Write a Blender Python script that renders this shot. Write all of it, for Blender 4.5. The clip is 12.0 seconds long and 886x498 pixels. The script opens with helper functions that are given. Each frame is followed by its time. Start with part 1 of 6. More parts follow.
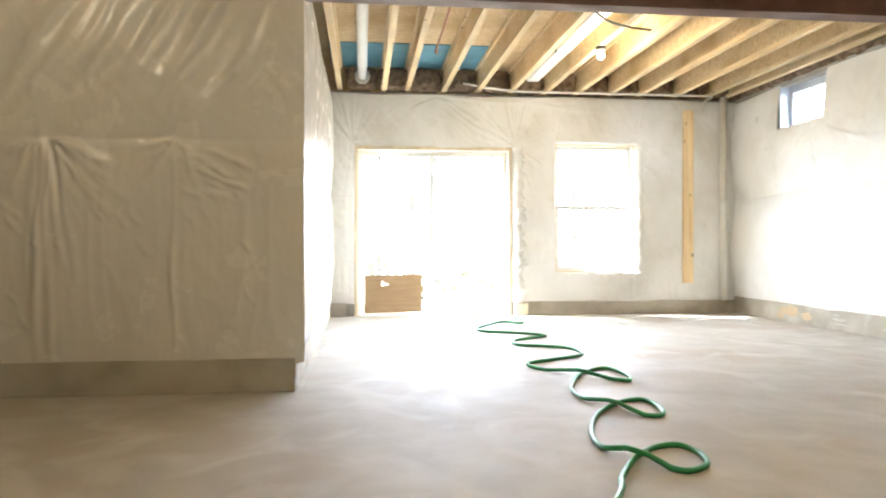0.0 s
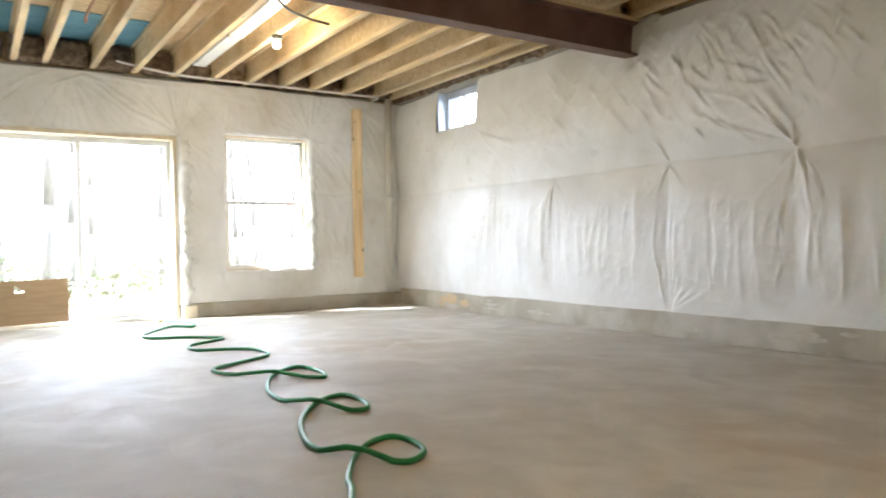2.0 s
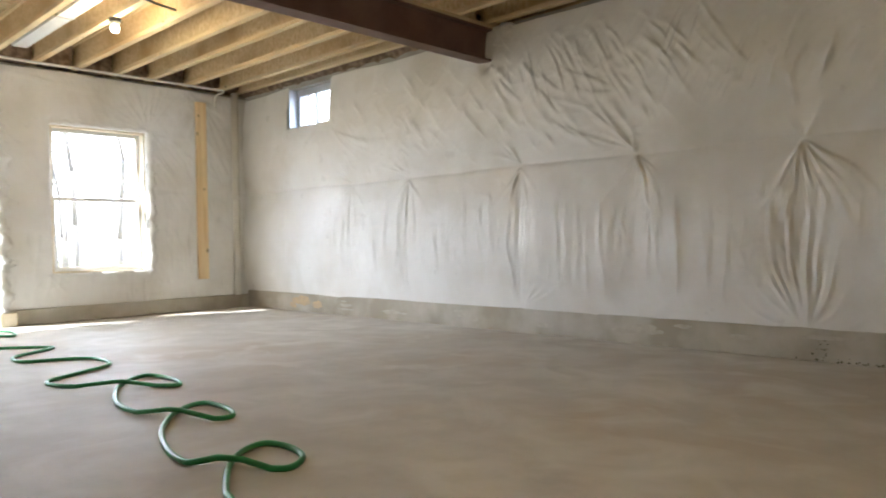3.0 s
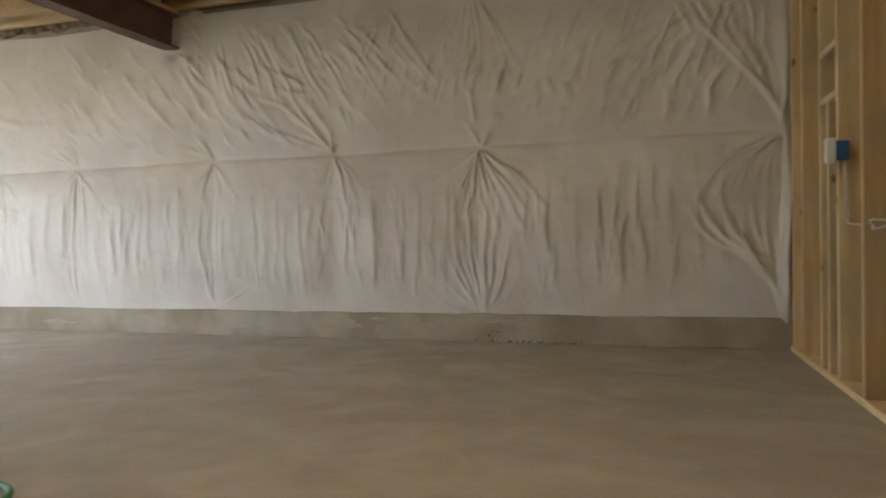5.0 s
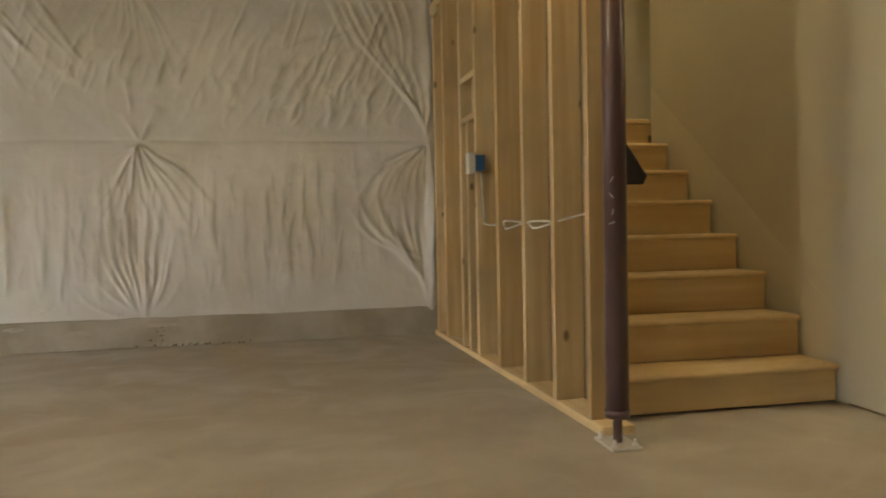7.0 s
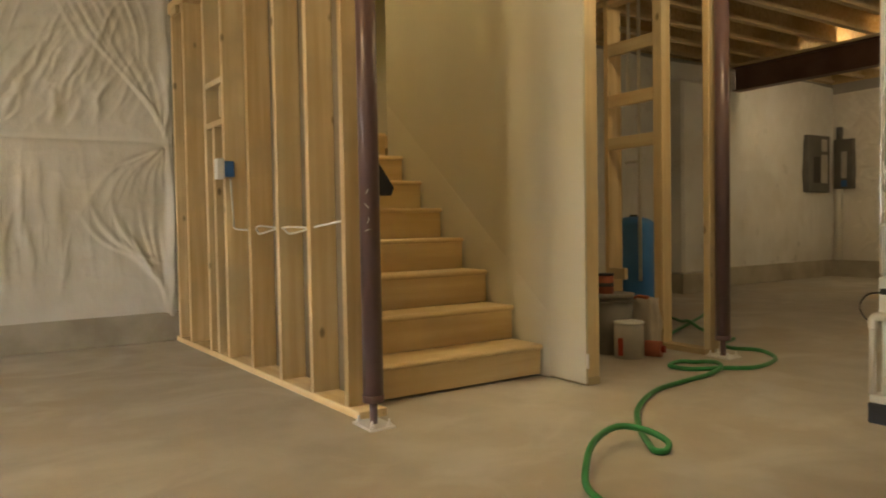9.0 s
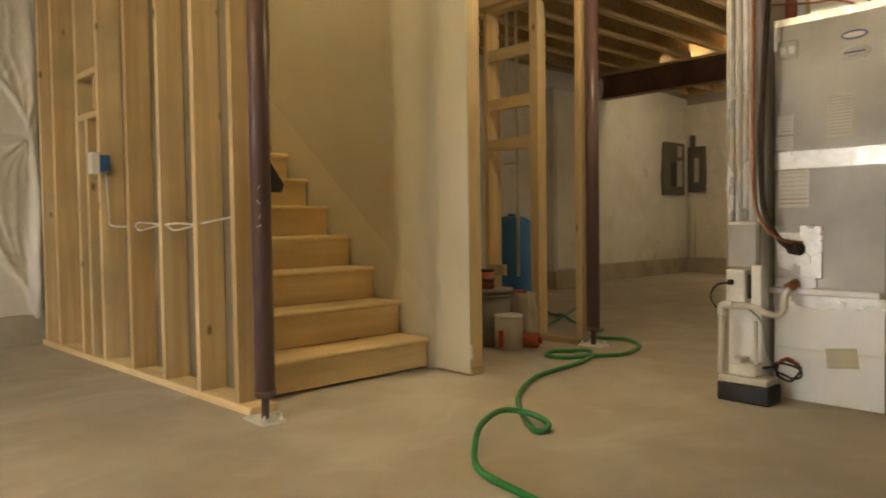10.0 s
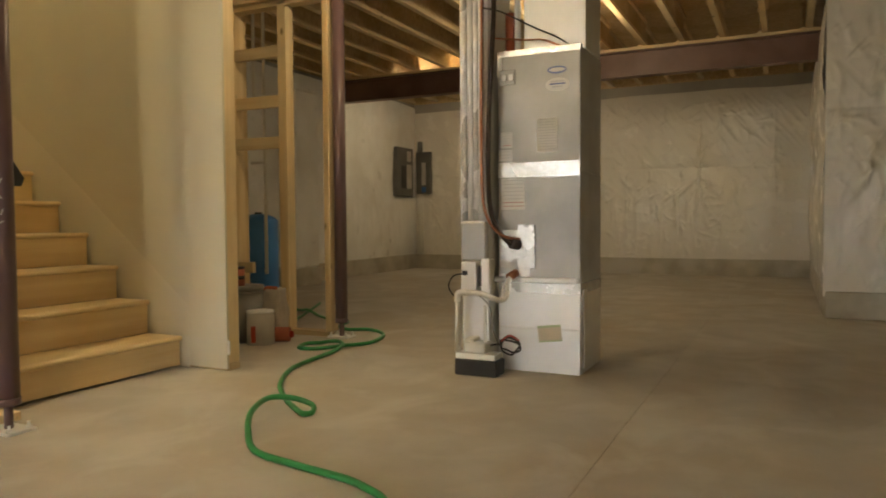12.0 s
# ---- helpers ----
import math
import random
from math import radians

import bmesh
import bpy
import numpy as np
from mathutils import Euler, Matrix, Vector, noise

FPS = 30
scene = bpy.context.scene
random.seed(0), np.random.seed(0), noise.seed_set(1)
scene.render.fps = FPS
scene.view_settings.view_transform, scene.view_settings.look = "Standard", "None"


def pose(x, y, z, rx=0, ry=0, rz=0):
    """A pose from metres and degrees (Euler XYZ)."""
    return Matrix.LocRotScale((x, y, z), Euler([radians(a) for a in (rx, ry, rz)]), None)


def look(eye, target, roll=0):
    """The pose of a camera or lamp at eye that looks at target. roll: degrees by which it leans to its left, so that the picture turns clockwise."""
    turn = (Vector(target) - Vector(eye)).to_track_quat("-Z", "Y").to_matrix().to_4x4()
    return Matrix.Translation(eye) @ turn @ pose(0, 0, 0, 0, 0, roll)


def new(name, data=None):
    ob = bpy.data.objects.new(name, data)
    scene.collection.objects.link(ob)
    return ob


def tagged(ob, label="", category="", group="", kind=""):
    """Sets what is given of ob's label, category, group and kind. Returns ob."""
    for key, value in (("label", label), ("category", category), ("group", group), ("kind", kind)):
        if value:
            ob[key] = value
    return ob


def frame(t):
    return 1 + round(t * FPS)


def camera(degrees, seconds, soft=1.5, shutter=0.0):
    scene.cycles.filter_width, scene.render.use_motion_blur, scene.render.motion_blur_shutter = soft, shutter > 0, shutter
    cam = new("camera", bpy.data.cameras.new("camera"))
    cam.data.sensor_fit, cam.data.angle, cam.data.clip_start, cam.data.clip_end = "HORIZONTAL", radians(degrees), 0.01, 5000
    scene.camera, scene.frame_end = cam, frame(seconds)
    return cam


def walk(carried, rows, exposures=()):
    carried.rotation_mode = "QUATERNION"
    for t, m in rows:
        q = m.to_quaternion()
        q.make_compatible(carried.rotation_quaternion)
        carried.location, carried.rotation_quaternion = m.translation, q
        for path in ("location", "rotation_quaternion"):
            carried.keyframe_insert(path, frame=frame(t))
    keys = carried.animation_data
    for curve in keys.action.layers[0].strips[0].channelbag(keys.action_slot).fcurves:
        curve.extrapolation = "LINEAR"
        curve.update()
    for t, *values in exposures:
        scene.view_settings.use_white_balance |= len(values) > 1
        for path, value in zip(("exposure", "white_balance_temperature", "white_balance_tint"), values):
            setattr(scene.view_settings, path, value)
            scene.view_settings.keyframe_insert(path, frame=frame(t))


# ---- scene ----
cam = camera(63.4, 12.0, soft=1.8, shutter=0.35)
PATH = [
    (0, (-0.807, -2.18, 0.873), (-0.587, -0.192, 0.866), 0.0),
    (0.5, (-0.847, -2.111, 0.861), (-0.427, -0.156, 0.855), -0.2),
    (1, (-0.878, -2.036, 0.844), (-0.244, -0.139, 0.837), -0.4),
    (1.5, (-0.914, -1.973, 0.842), (-0.049, -0.17, 0.829), -0.7),
    (2, (-0.954, -1.912, 0.847), (0.145, -0.241, 0.828), -0.9),
    (2.5, (-1.003, -1.851, 0.843), (0.281, -0.318, 0.822), -0.9),
    (3, (-1.058, -1.793, 0.838), (0.38, -0.404, 0.815), -0.9),
    (3.5, (-1.108, -1.733, 0.84), (0.484, -0.523, 0.811), -1.1),
    (5.5, (-1.315, -1.494, 0.812), (0.653, -1.136, 0.772), -1.0),
    (6, (-1.354, -1.43, 0.803), (0.644, -1.336, 0.758), -1.0),
    (6.5, (-1.404, -1.37, 0.813), (0.588, -1.545, 0.76), -1.1),
    (7, (-1.449, -1.319, 0.82), (0.511, -1.712, 0.764), -1.1),
    (9, (-1.656, -1.082, 0.844), (0.019, -2.173, 0.778), -1.0),
    (9.5, (-1.687, -1.028, 0.839), (-0.112, -2.258, 0.769), -1.0),
    (10, (-1.709, -0.971, 0.83), (-0.243, -2.33, 0.759), -0.8),
    (10.5, (-1.722, -0.902, 0.825), (-0.39, -2.392, 0.75), -0.7),
    (11, (-1.735, -0.825, 0.818), (-0.555, -2.437, 0.741), -0.6),
    (11.5, (-1.742, -0.751, 0.822), (-0.726, -2.471, 0.742), -0.5),
    (12, (-1.75, -0.678, 0.827), (-0.883, -2.478, 0.746), -0.4),
]
EXPO = [(0.0, 3.05, 5550, 8), (1.5, 2.70, 5500, 8), (3.0, 2.18, 5600, 9), (3.5, 2.08, 5700, 9), (5.5, 1.95, 5950, 8), (7.0, 2.28, 6300, 7), (9.5, 2.74, 6650, 7), (12.0, 2.84, 6300, 7)]
walk(cam, [(t, look(eye, target, roll)) for t, eye, target, roll in PATH], EXPO)

# ---- world, sun, lamps ----
SUN_AZ, SUN_EL = 24.0, 43.0          # light travels towards +x, a little towards -y
world = bpy.data.worlds.new("sky")
scene.world = world
world.use_nodes = True
wn = world.node_tree.nodes
sky = wn.new("ShaderNodeTexSky")
sky.sky_type = "NISHITA"
sky.sun_disc = False
sky.sun_elevation = radians(SUN_EL)
sky.sun_rotation = radians(-90 + SUN_AZ)
world.node_tree.links.new(sky.outputs[0], wn["Background"].inputs[0])
wn["Background"].inputs[1].default_value = 0.05

sun = new("sun", bpy.data.lights.new("sun", "SUN"))
sun.data.energy, sun.data.angle, sun.data.color = 5.0, radians(0.5), (1.0, 0.94, 0.84)
ce, se = math.cos(radians(SUN_EL)), math.sin(radians(SUN_EL))
way = Vector((ce * math.cos(radians(SUN_AZ)), -ce * math.sin(radians(SUN_AZ)), -se))
sun.matrix_world = Matrix.Translation((-6, 12, 12)) @ way.to_track_quat("-Z", "Y").to_matrix().to_4x4()

SKY_LOW, SKY_HIGH = 1.9, 4.8                        # bright hazy daylight behind the bare woods


# ---- materials ----
def mat(name, color, rough=0.6, metal=0.0, dark=None, scale=6.0, stretch=(1, 1, 1), detail=5.0, contrast=0.5,
        bump=0.0, bump_scale=60.0, bump_stretch=None, spec=0.5, rough_var=0.0, stain=None, stain_scale=0.8,
        vary=0.0, trans=0.0, emit=0.0, coat=0.0, swirl=0.0, wipe=None, knots=None):
    """A surface with grain at one scale, stains at another, relief and a gloss that varies."""
    m = bpy.data.materials.new(name)
    m.use_nodes = True
    nt = m.node_tree
    n, l = nt.nodes, nt.links
    b = n["Principled BSDF"]
    b.inputs["Roughness"].default_value = rough
    b.inputs["Metallic"].default_value = metal
    b.inputs["Specular IOR Level"].default_value = spec
    b.inputs["Coat Weight"].default_value = coat
    tc = n.new("ShaderNodeTexCoord")

    def grain(s, st, d):
        mp = n.new("ShaderNodeMapping")
        mp.inputs["Scale"].default_value = st
        l.new(tc.outputs["Object"], mp.inputs[0])
        t = n.new("ShaderNodeTexNoise")
        t.inputs["Scale"].default_value, t.inputs["Detail"].default_value = s, d
        l.new(mp.outputs[0], t.inputs["Vector"])
        return t

    def blend(fac, a, c):
        mx = n.new("ShaderNodeMix")
        mx.data_type = "RGBA"
        l.new(fac, mx.inputs[0])
        for k, v in ((6, a), (7, c)):
            if isinstance(v, tuple):
                mx.inputs[k].default_value = (*v, 1)
            else:
                l.new(v, mx.inputs[k])
        return mx.outputs[2]

    def ramp(fac, lo, hi):
        r = n.new("ShaderNodeMapRange")
        r.inputs[1].default_value, r.inputs[2].default_value = lo, hi
        l.new(fac, r.inputs[0])
        return r.outputs[0]

    if dark is None:
        dark = tuple(c * 0.82 for c in color)
    g = grain(scale, stretch, detail)
    w = 0.5 * (1 - contrast) * 0.5
    col = blend(ramp(g.outputs["Fac"], 0.25 + w, 0.75 - w), dark, color)
    if stain:
        g2 = grain(stain_scale, (1, 1, 1), 6.0)
        g2.inputs["Distortion"].default_value = swirl
        col = blend(ramp(g2.outputs["Fac"], 0.48, 0.72), col, stain)
    if wipe:
        g5 = grain(1.7, (1.25, 1.0, 1.0), 8.0)
        g5.inputs["Distortion"].default_value = 1.1
        col = blend(ramp(g5.outputs["Fac"], 0.50, 0.70), col, wipe)
    if knots:
        mp = n.new("ShaderNodeMapping")
        mp.inputs["Scale"].default_value = tuple(max(0.55, min(1.0, 1.0 if s > 2 else 0.55)) for s in stretch)
        l.new(tc.outputs["Object"], mp.inputs[0])
        vo = n.new("ShaderNodeTexVoronoi")
        vo.inputs["Scale"].default_value = 6.0
        l.new(mp.outputs[0], vo.inputs["Vector"])
        col = blend(ramp(vo.outputs["Distance"], 0.11, 0.05), col, knots)
    if vary:
        oi = n.new("ShaderNodeObjectInfo")
        hsv = n.new("ShaderNodeHueSaturation")
        l.new(ramp(oi.outputs["Random"], 0.0, 1.0), hsv.inputs["Value"])
        hsv.inputs["Saturation"].default_value = 1.0
        mr = n.new("ShaderNodeMapRange")
        mr.inputs[3].default_value, mr.inputs[4].default_value = 1 - vary, 1 + vary
        l.new(oi.outputs["Random"], mr.inputs[0])
        l.new(mr.outputs[0], hsv.inputs["Value"])
        l.new(col, hsv.inputs["Color"])
        col = hsv.outputs[0]
    l.new(col, b.inputs["Base Color"])
    if rough_var:
        g3 = grain(stain_scale * 2.7, (1, 1, 1), 5.0)
        mr = n.new("ShaderNodeMapRange")
        mr.inputs[1].default_value, mr.inputs[2].default_value = 0.3, 0.7
        mr.inputs[3].default_value, mr.inputs[4].default_value = max(0.03, rough - rough_var), min(1.0, rough + rough_var)
        l.new(g3.outputs["Fac"], mr.inputs[0])
        l.new(mr.outputs[0], b.inputs["Roughness"])
    if bump:
        g4 = grain(bump_scale, bump_stretch or stretch, 4.0)
        bp = n.new("ShaderNodeBump")
        bp.inputs["Strength"].default_value, bp.inputs["Distance"].default_value = 0.6, bump
        l.new(g4.outputs["Fac"], bp.inputs["Height"])
        l.new(bp.outputs[0], b.inputs["Normal"])
    if trans:
        b.inputs["Transmission Weight"].default_value = trans
    if emit:
        b.inputs["Emission Color"].default_value = (*color, 1)
        b.inputs["Emission Strength"].default_value = emit
    return m


def pane_mat(name):
    m = bpy.data.materials.new(name)
    m.use_nodes = True
    b = m.node_tree.nodes["Principled BSDF"]
    b.inputs["Base Color"].default_value = (1, 1, 1, 1)
    b.inputs["Roughness"].default_value = 0.02
    b.inputs["Transmission Weight"].default_value = 1.0
    b.inputs["IOR"].default_value = 1.1
    return m


def glow_mat(name, color, strength):
    m = bpy.data.materials.new(name)
    m.use_nodes = True
    nt = m.node_tree
    nt.nodes.remove(nt.nodes["Principled BSDF"])
    e = nt.nodes.new("ShaderNodeEmission")
    e.inputs[0].default_value, e.inputs[1].default_value = (*color, 1), strength
    nt.links.new(e.outputs[0], nt.nodes["Material Output"].inputs[0])
    return m


def haze_mat(name, color, low, high):
    """Hazy daylight, dimmer down among the woods than in the open sky above them."""
    m = glow_mat(name, color, low)
    nt = m.node_tree
    tc, xyz, mr = (nt.nodes.new(k) for k in ("ShaderNodeTexCoord", "ShaderNodeSeparateXYZ", "ShaderNodeMapRange"))
    nt.links.new(tc.outputs["Object"], xyz.inputs[0])
    nt.links.new(xyz.outputs[2], mr.inputs[0])
    for k, v in ((1, 3.0), (2, 14.0), (3, low), (4, high)):
        mr.inputs[k].default_value = v
    nt.links.new(mr.outputs[0], nt.nodes["Emission"].inputs[1])
    return m


def wood(name, color, dark, axis, **kw):
    st = [16.0, 16.0, 16.0]
    st["xyz".index(axis)] = 0.9
    args = dict(rough=0.62, scale=1.0, detail=6.0, contrast=0.55, bump=0.0006, bump_scale=3.0, stretch=tuple(st), vary=0.18,
                stain=tuple(c * 0.72 for c in color), stain_scale=2.2, knots=tuple(c * 0.38 for c in dark))
    args.update(kw)
    return mat(name, color, dark=dark, **args)


PINE, PINE_D = (0.79, 0.64, 0.39), (0.66, 0.485, 0.25)
pine_x = wood("pine_x", PINE, PINE_D, "x")
pine_y = wood("pine_y", PINE, PINE_D, "y")
pine_z = wood("pine_z", PINE, PINE_D, "z")
rough_z = wood("rough_stud", (0.69, 0.53, 0.30), (0.56, 0.395, 0.19), "z")
oak = wood("oak_tread", (0.88, 0.71, 0.42), (0.74, 0.54, 0.27), "y", rough=0.45, vary=0.09, contrast=0.8, stain=(0.74, 0.55, 0.28), knots=None)
poly = mat("poly_sheet", (0.84, 0.835, 0.815), rough=0.36, dark=(0.79, 0.78, 0.755), scale=2.5, bump=0.0035, bump_scale=22.0,
           stretch=(1, 1, 0.6), spec=0.55, rough_var=0.10, stain=(0.70, 0.68, 0.63), stain_scale=1.6)
poly_clear = mat("poly_glossy", (0.80, 0.765, 0.70), rough=0.24, dark=(0.765, 0.73, 0.66), scale=3.0, bump=0.006, bump_scale=14.0,
                 stretch=(1, 1, 0.5), spec=0.7, rough_var=0.06, stain=(0.765, 0.73, 0.66), stain_scale=1.3)
slab_mat = mat("slab_concrete", (0.525, 0.495, 0.44), rough=0.58, dark=(0.46, 0.43, 0.375), scale=3.4, detail=10.0, contrast=0.5,
               bump=0.0016, bump_scale=28.0, rough_var=0.10, stain=(0.455, 0.395, 0.315), stain_scale=0.9, spec=0.07, swirl=0.9, wipe=(0.57, 0.54, 0.485))
curb_mat = mat("curb_concrete", (0.50, 0.465, 0.385), rough=0.85, dark=(0.37, 0.33, 0.255), scale=3.0, detail=8.0, bump=0.004,
               bump_scale=18.0, stain=(0.50, 0.47, 0.42), stain_scale=1.5)
block_mat = mat("foundation_concrete", (0.42, 0.40, 0.36), rough=0.9, scale=2.0, bump=0.003, bump_scale=30.0)
osb = mat("osb", (0.74, 0.59, 0.36), rough=0.75, dark=(0.55, 0.39, 0.19), scale=22.0, detail=3.0, contrast=0.75,
          stretch=(1.0, 1.7, 1.0), bump=0.0015, bump_scale=30.0, stain=(0.44, 0.29, 0.12), stain_scale=1.3)
steel = mat("beam_primer", (0.165, 0.090, 0.070), rough=0.5, dark=(0.13, 0.066, 0.050), scale=5.0, bump=0.0006, bump_scale=90.0,
            stain=(0.19, 0.115, 0.09), stain_scale=2.0)
column_mat = mat("column_paint", (0.135, 0.082, 0.085), rough=0.33, dark=(0.125, 0.076, 0.078), scale=7.0, bump=0.0005, bump_scale=70.0,
                 rough_var=0.02, stain=(0.145, 0.092, 0.092), stain_scale=5.0)
galv = mat("galvanized", (0.86, 0.865, 0.86), rough=0.38, metal=0.25, dark=(0.83, 0.835, 0.83), scale=9.0, detail=3.0, rough_var=0.02)
cabinet_grey = mat("cabinet_grey", (0.50, 0.495, 0.475), rough=0.40, metal=0.18, dark=(0.38, 0.37, 0.35), scale=3.0, rough_var=0.06)
foil_tape = mat("foil_tape", (0.91, 0.91, 0.90), rough=0.28, metal=0.45, scale=20.0, bump=0.003, bump_scale=40.0, rough_var=0.12)
drywall = mat("drywall", (0.69, 0.65, 0.525), rough=0.8, dark=(0.66, 0.62, 0.495), scale=1.5, bump=0.0008, bump_scale=120.0)
drywall_raw = mat("drywall_raw", (0.74, 0.72, 0.67), rough=0.85, dark=(0.69, 0.67, 0.62), scale=1.2, bump=0.0006, bump_scale=90.0)
backing = mat("drywall_backing", (0.25, 0.205, 0.14), rough=0.9, dark=(0.21, 0.17, 0.115), scale=2.5)
skirt_mat = mat("skirt_paint", (0.75, 0.71, 0.585), rough=0.7, scale=2.0, dark=(0.71, 0.67, 0.55))
vinyl = mat("white_vinyl", (0.82, 0.82, 0.80), rough=0.4, scale=4.0, dark=(0.77, 0.77, 0.75))
frame_wood = wood("jamb_wood", (0.80, 0.72, 0.55), (0.71, 0.61, 0.43), "z", vary=0.0, knots=None)
# blue-grey shade of the high window recess, put into the base colour
shade_grey_vinyl = mat("grey_blue_shade", (0.56, 0.61, 0.69), rough=0.45, scale=4.0)
glass = pane_mat("window_glass")
pvc = mat("pvc_pipe", (0.74, 0.72, 0.66), rough=0.38, scale=4.0, dark=(0.70, 0.68, 0.61))
cable_white = mat("cable_sheath", (0.78, 0.77, 0.73), rough=0.5, scale=9.0)
copper = mat("copper", (0.40, 0.19, 0.11), rough=0.34, metal=0.95, scale=9.0, dark=(0.45, 0.20, 0.10))
black_foam = mat("black_foam", (0.055, 0.038, 0.030), rough=0.75, scale=20.0, bump=0.001, bump_scale=120.0)
black_plastic = mat("black_plastic", (0.022, 0.021, 0.022), rough=0.5, scale=8.0)
green = mat("hose_green", (0.035, 0.27, 0.075), rough=0.34, dark=(0.025, 0.21, 0.055), scale=12.0, spec=0.5)
blue = mat("tank_blue", (0.05, 0.23, 0.60), rough=0.4, dark=(0.04, 0.18, 0.50), scale=3.0)
outlet_blue = mat("box_blue", (0.05, 0.16, 0.42), rough=0.5, scale=6.0)
cardboard = mat("cardboard", (0.50, 0.36, 0.21), rough=0.85, dark=(0.45, 0.32, 0.18), scale=4.0, stretch=(1, 1, 8), bump=0.0005, bump_scale=60.0)
batt = mat("brown_batt", (0.30, 0.22, 0.15), rough=1.0, dark=(0.15, 0.10, 0.065), scale=16.0, bump=0.02, bump_scale=22.0)
bluefoam = mat("blue_underlay", (0.13, 0.31, 0.41), rough=0.6, scale=5.0, dark=(0.10, 0.25, 0.34))
panel_grey = mat("panel_grey", (0.14, 0.135, 0.125), rough=0.5, scale=5.0)
panel_dark = mat("panel_dark", (0.05, 0.048, 0.045), rough=0.6, scale=5.0)
paper = mat("paper", (0.80, 0.785, 0.75), rough=0.8, scale=5.0)
ink = mat("ink_grey", (0.60, 0.585, 0.565), rough=0.8, scale=5.0)
ink_red = mat("ink_red", (0.50, 0.20, 0.17), rough=0.8, scale=5.0)
ink_blue = mat("ink_blue", (0.07, 0.11, 0.32), rough=0.5, scale=5.0)
red = mat("red_plastic", (0.42, 0.05, 0.03), rough=0.5, scale=5.0)
rust = mat("red_oxide", (0.45, 0.13, 0.07), rough=0.6, scale=6.0)
bucket_grey = mat("bucket_grey", (0.25, 0.24, 0.22), rough=0.6, scale=5.0)
can_white = mat("can_label", (0.55, 0.52, 0.47), rough=0.5, scale=5.0)
sack_mat = mat("paper_sack", (0.56, 0.50, 0.42), rough=0.85, scale=7.0, bump=0.003, bump_scale=20.0)
tan_smear = mat("tan_smear", (0.58, 0.44, 0.26), rough=0.9, dark=(0.50, 0.40, 0.27), scale=14.0)
lime = mat("lime_bloom", (0.515, 0.485, 0.41), rough=0.9, dark=(0.45, 0.415, 0.34), scale=18.0)
mildew = mat("mildew", (0.15, 0.14, 0.085), rough=0.95, scale=30.0, dark=(0.09, 0.085, 0.05))
card_beige = mat("card_beige", (0.60, 0.55, 0.42), rough=0.8, scale=5.0)
masking = mat("green_tape", (0.45, 0.55, 0.33), rough=0.7, scale=5.0)
porcelain = mat("porcelain", (0.78, 0.76, 0.70), rough=0.3, scale=4.0)
bulb_glow = glow_mat("bulb_glow", (1.0, 0.86, 0.62), 4.0)
sky_glow = haze_mat("hazy_sky", (0.97, 0.985, 1.0), SKY_LOW, SKY_HIGH)
bark = mat("bark", (0.27, 0.25, 0.22), rough=0.95, scale=5.0, stretch=(3, 3, 0.6), dark=(0.20, 0.185, 0.165), bump=0.02, bump_scale=9.0)
litter = mat("leaf_litter", (0.28, 0.23, 0.15), rough=1.0, dark=(0.18, 0.14, 0.09), scale=3.0, bump=0.03, bump_scale=12.0,
             stain=(0.12, 0.16, 0.05), stain_scale=0.5)
leaf = mat("spring_leaf", (0.24, 0.25, 0.15), rough=0.7, scale=6.0, dark=(0.19, 0.20, 0.12))


# ---- building helpers ----
def box(bm, x0, x1, y0, y1, z0, z1, bev=0.0, mi=0):
    x0, x1, y0, y1, z0, z1 = min(x0, x1), max(x0, x1), min(y0, y1), max(y0, y1), min(z0, z1), max(z0, z1)
    r = bmesh.ops.create_cube(bm, size=1.0)
    vs = r["verts"]
    for v in vs:
        v.co = Vector(((x0 + x1) / 2 + v.co.x * (x1 - x0), (y0 + y1) / 2 + v.co.y * (y1 - y0), (z0 + z1) / 2 + v.co.z * (z1 - z0)))
    fs = {f for v in vs for f in v.link_faces}
    for f in fs:
        f.material_index = mi
    if bev:
        es = list({e for f in fs for e in f.edges})
        bmesh.ops.bevel(bm, geom=es, offset=bev, segments=1, affect="EDGES", profile=0.5, material=mi)
    return bm


def box_bm(*a, **k):
    return box(bmesh.new(), *a, **k)


def rod(bm, a, b, r, r2=None, seg=16, caps=True, mi=0):
    """A round bar from a to b."""
    a, b = Vector(a), Vector(b)
    m = Matrix.Translation((a + b) / 2) @ (b - a).to_track_quat("Z", "Y").to_matrix().to_4x4()
    r_ = bmesh.ops.create_cone(bm, cap_ends=caps, segments=seg, radius1=r, radius2=r if r2 is None else r2, depth=(b - a).length, matrix=m)
    for f in {f for v in r_["verts"] for f in v.link_faces}:
        f.material_index, f.smooth = mi, len(f.verts) == 4
    return bm


def rod_bm(*a, **k):
    return rod(bmesh.new(), *a, **k)


def glide(points, steps=8):
    """A smooth line through the points."""
    p = [Vector(q) for q in points]
    p = [2 * p[0] - p[1], *p, 2 * p[-1] - p[-2]]
    out = []
    for i in range(1, len(p) - 2):
        for k in range(steps):
            t = k / steps
            a, b, c, d = p[i - 1:i + 3]
            out.append(0.5 * (2 * b + (c - a) * t + (2 * a - 5 * b + 4 * c - d) * t * t + (3 * b - a - 3 * c + d) * t ** 3))
    return out + [p[-2]]


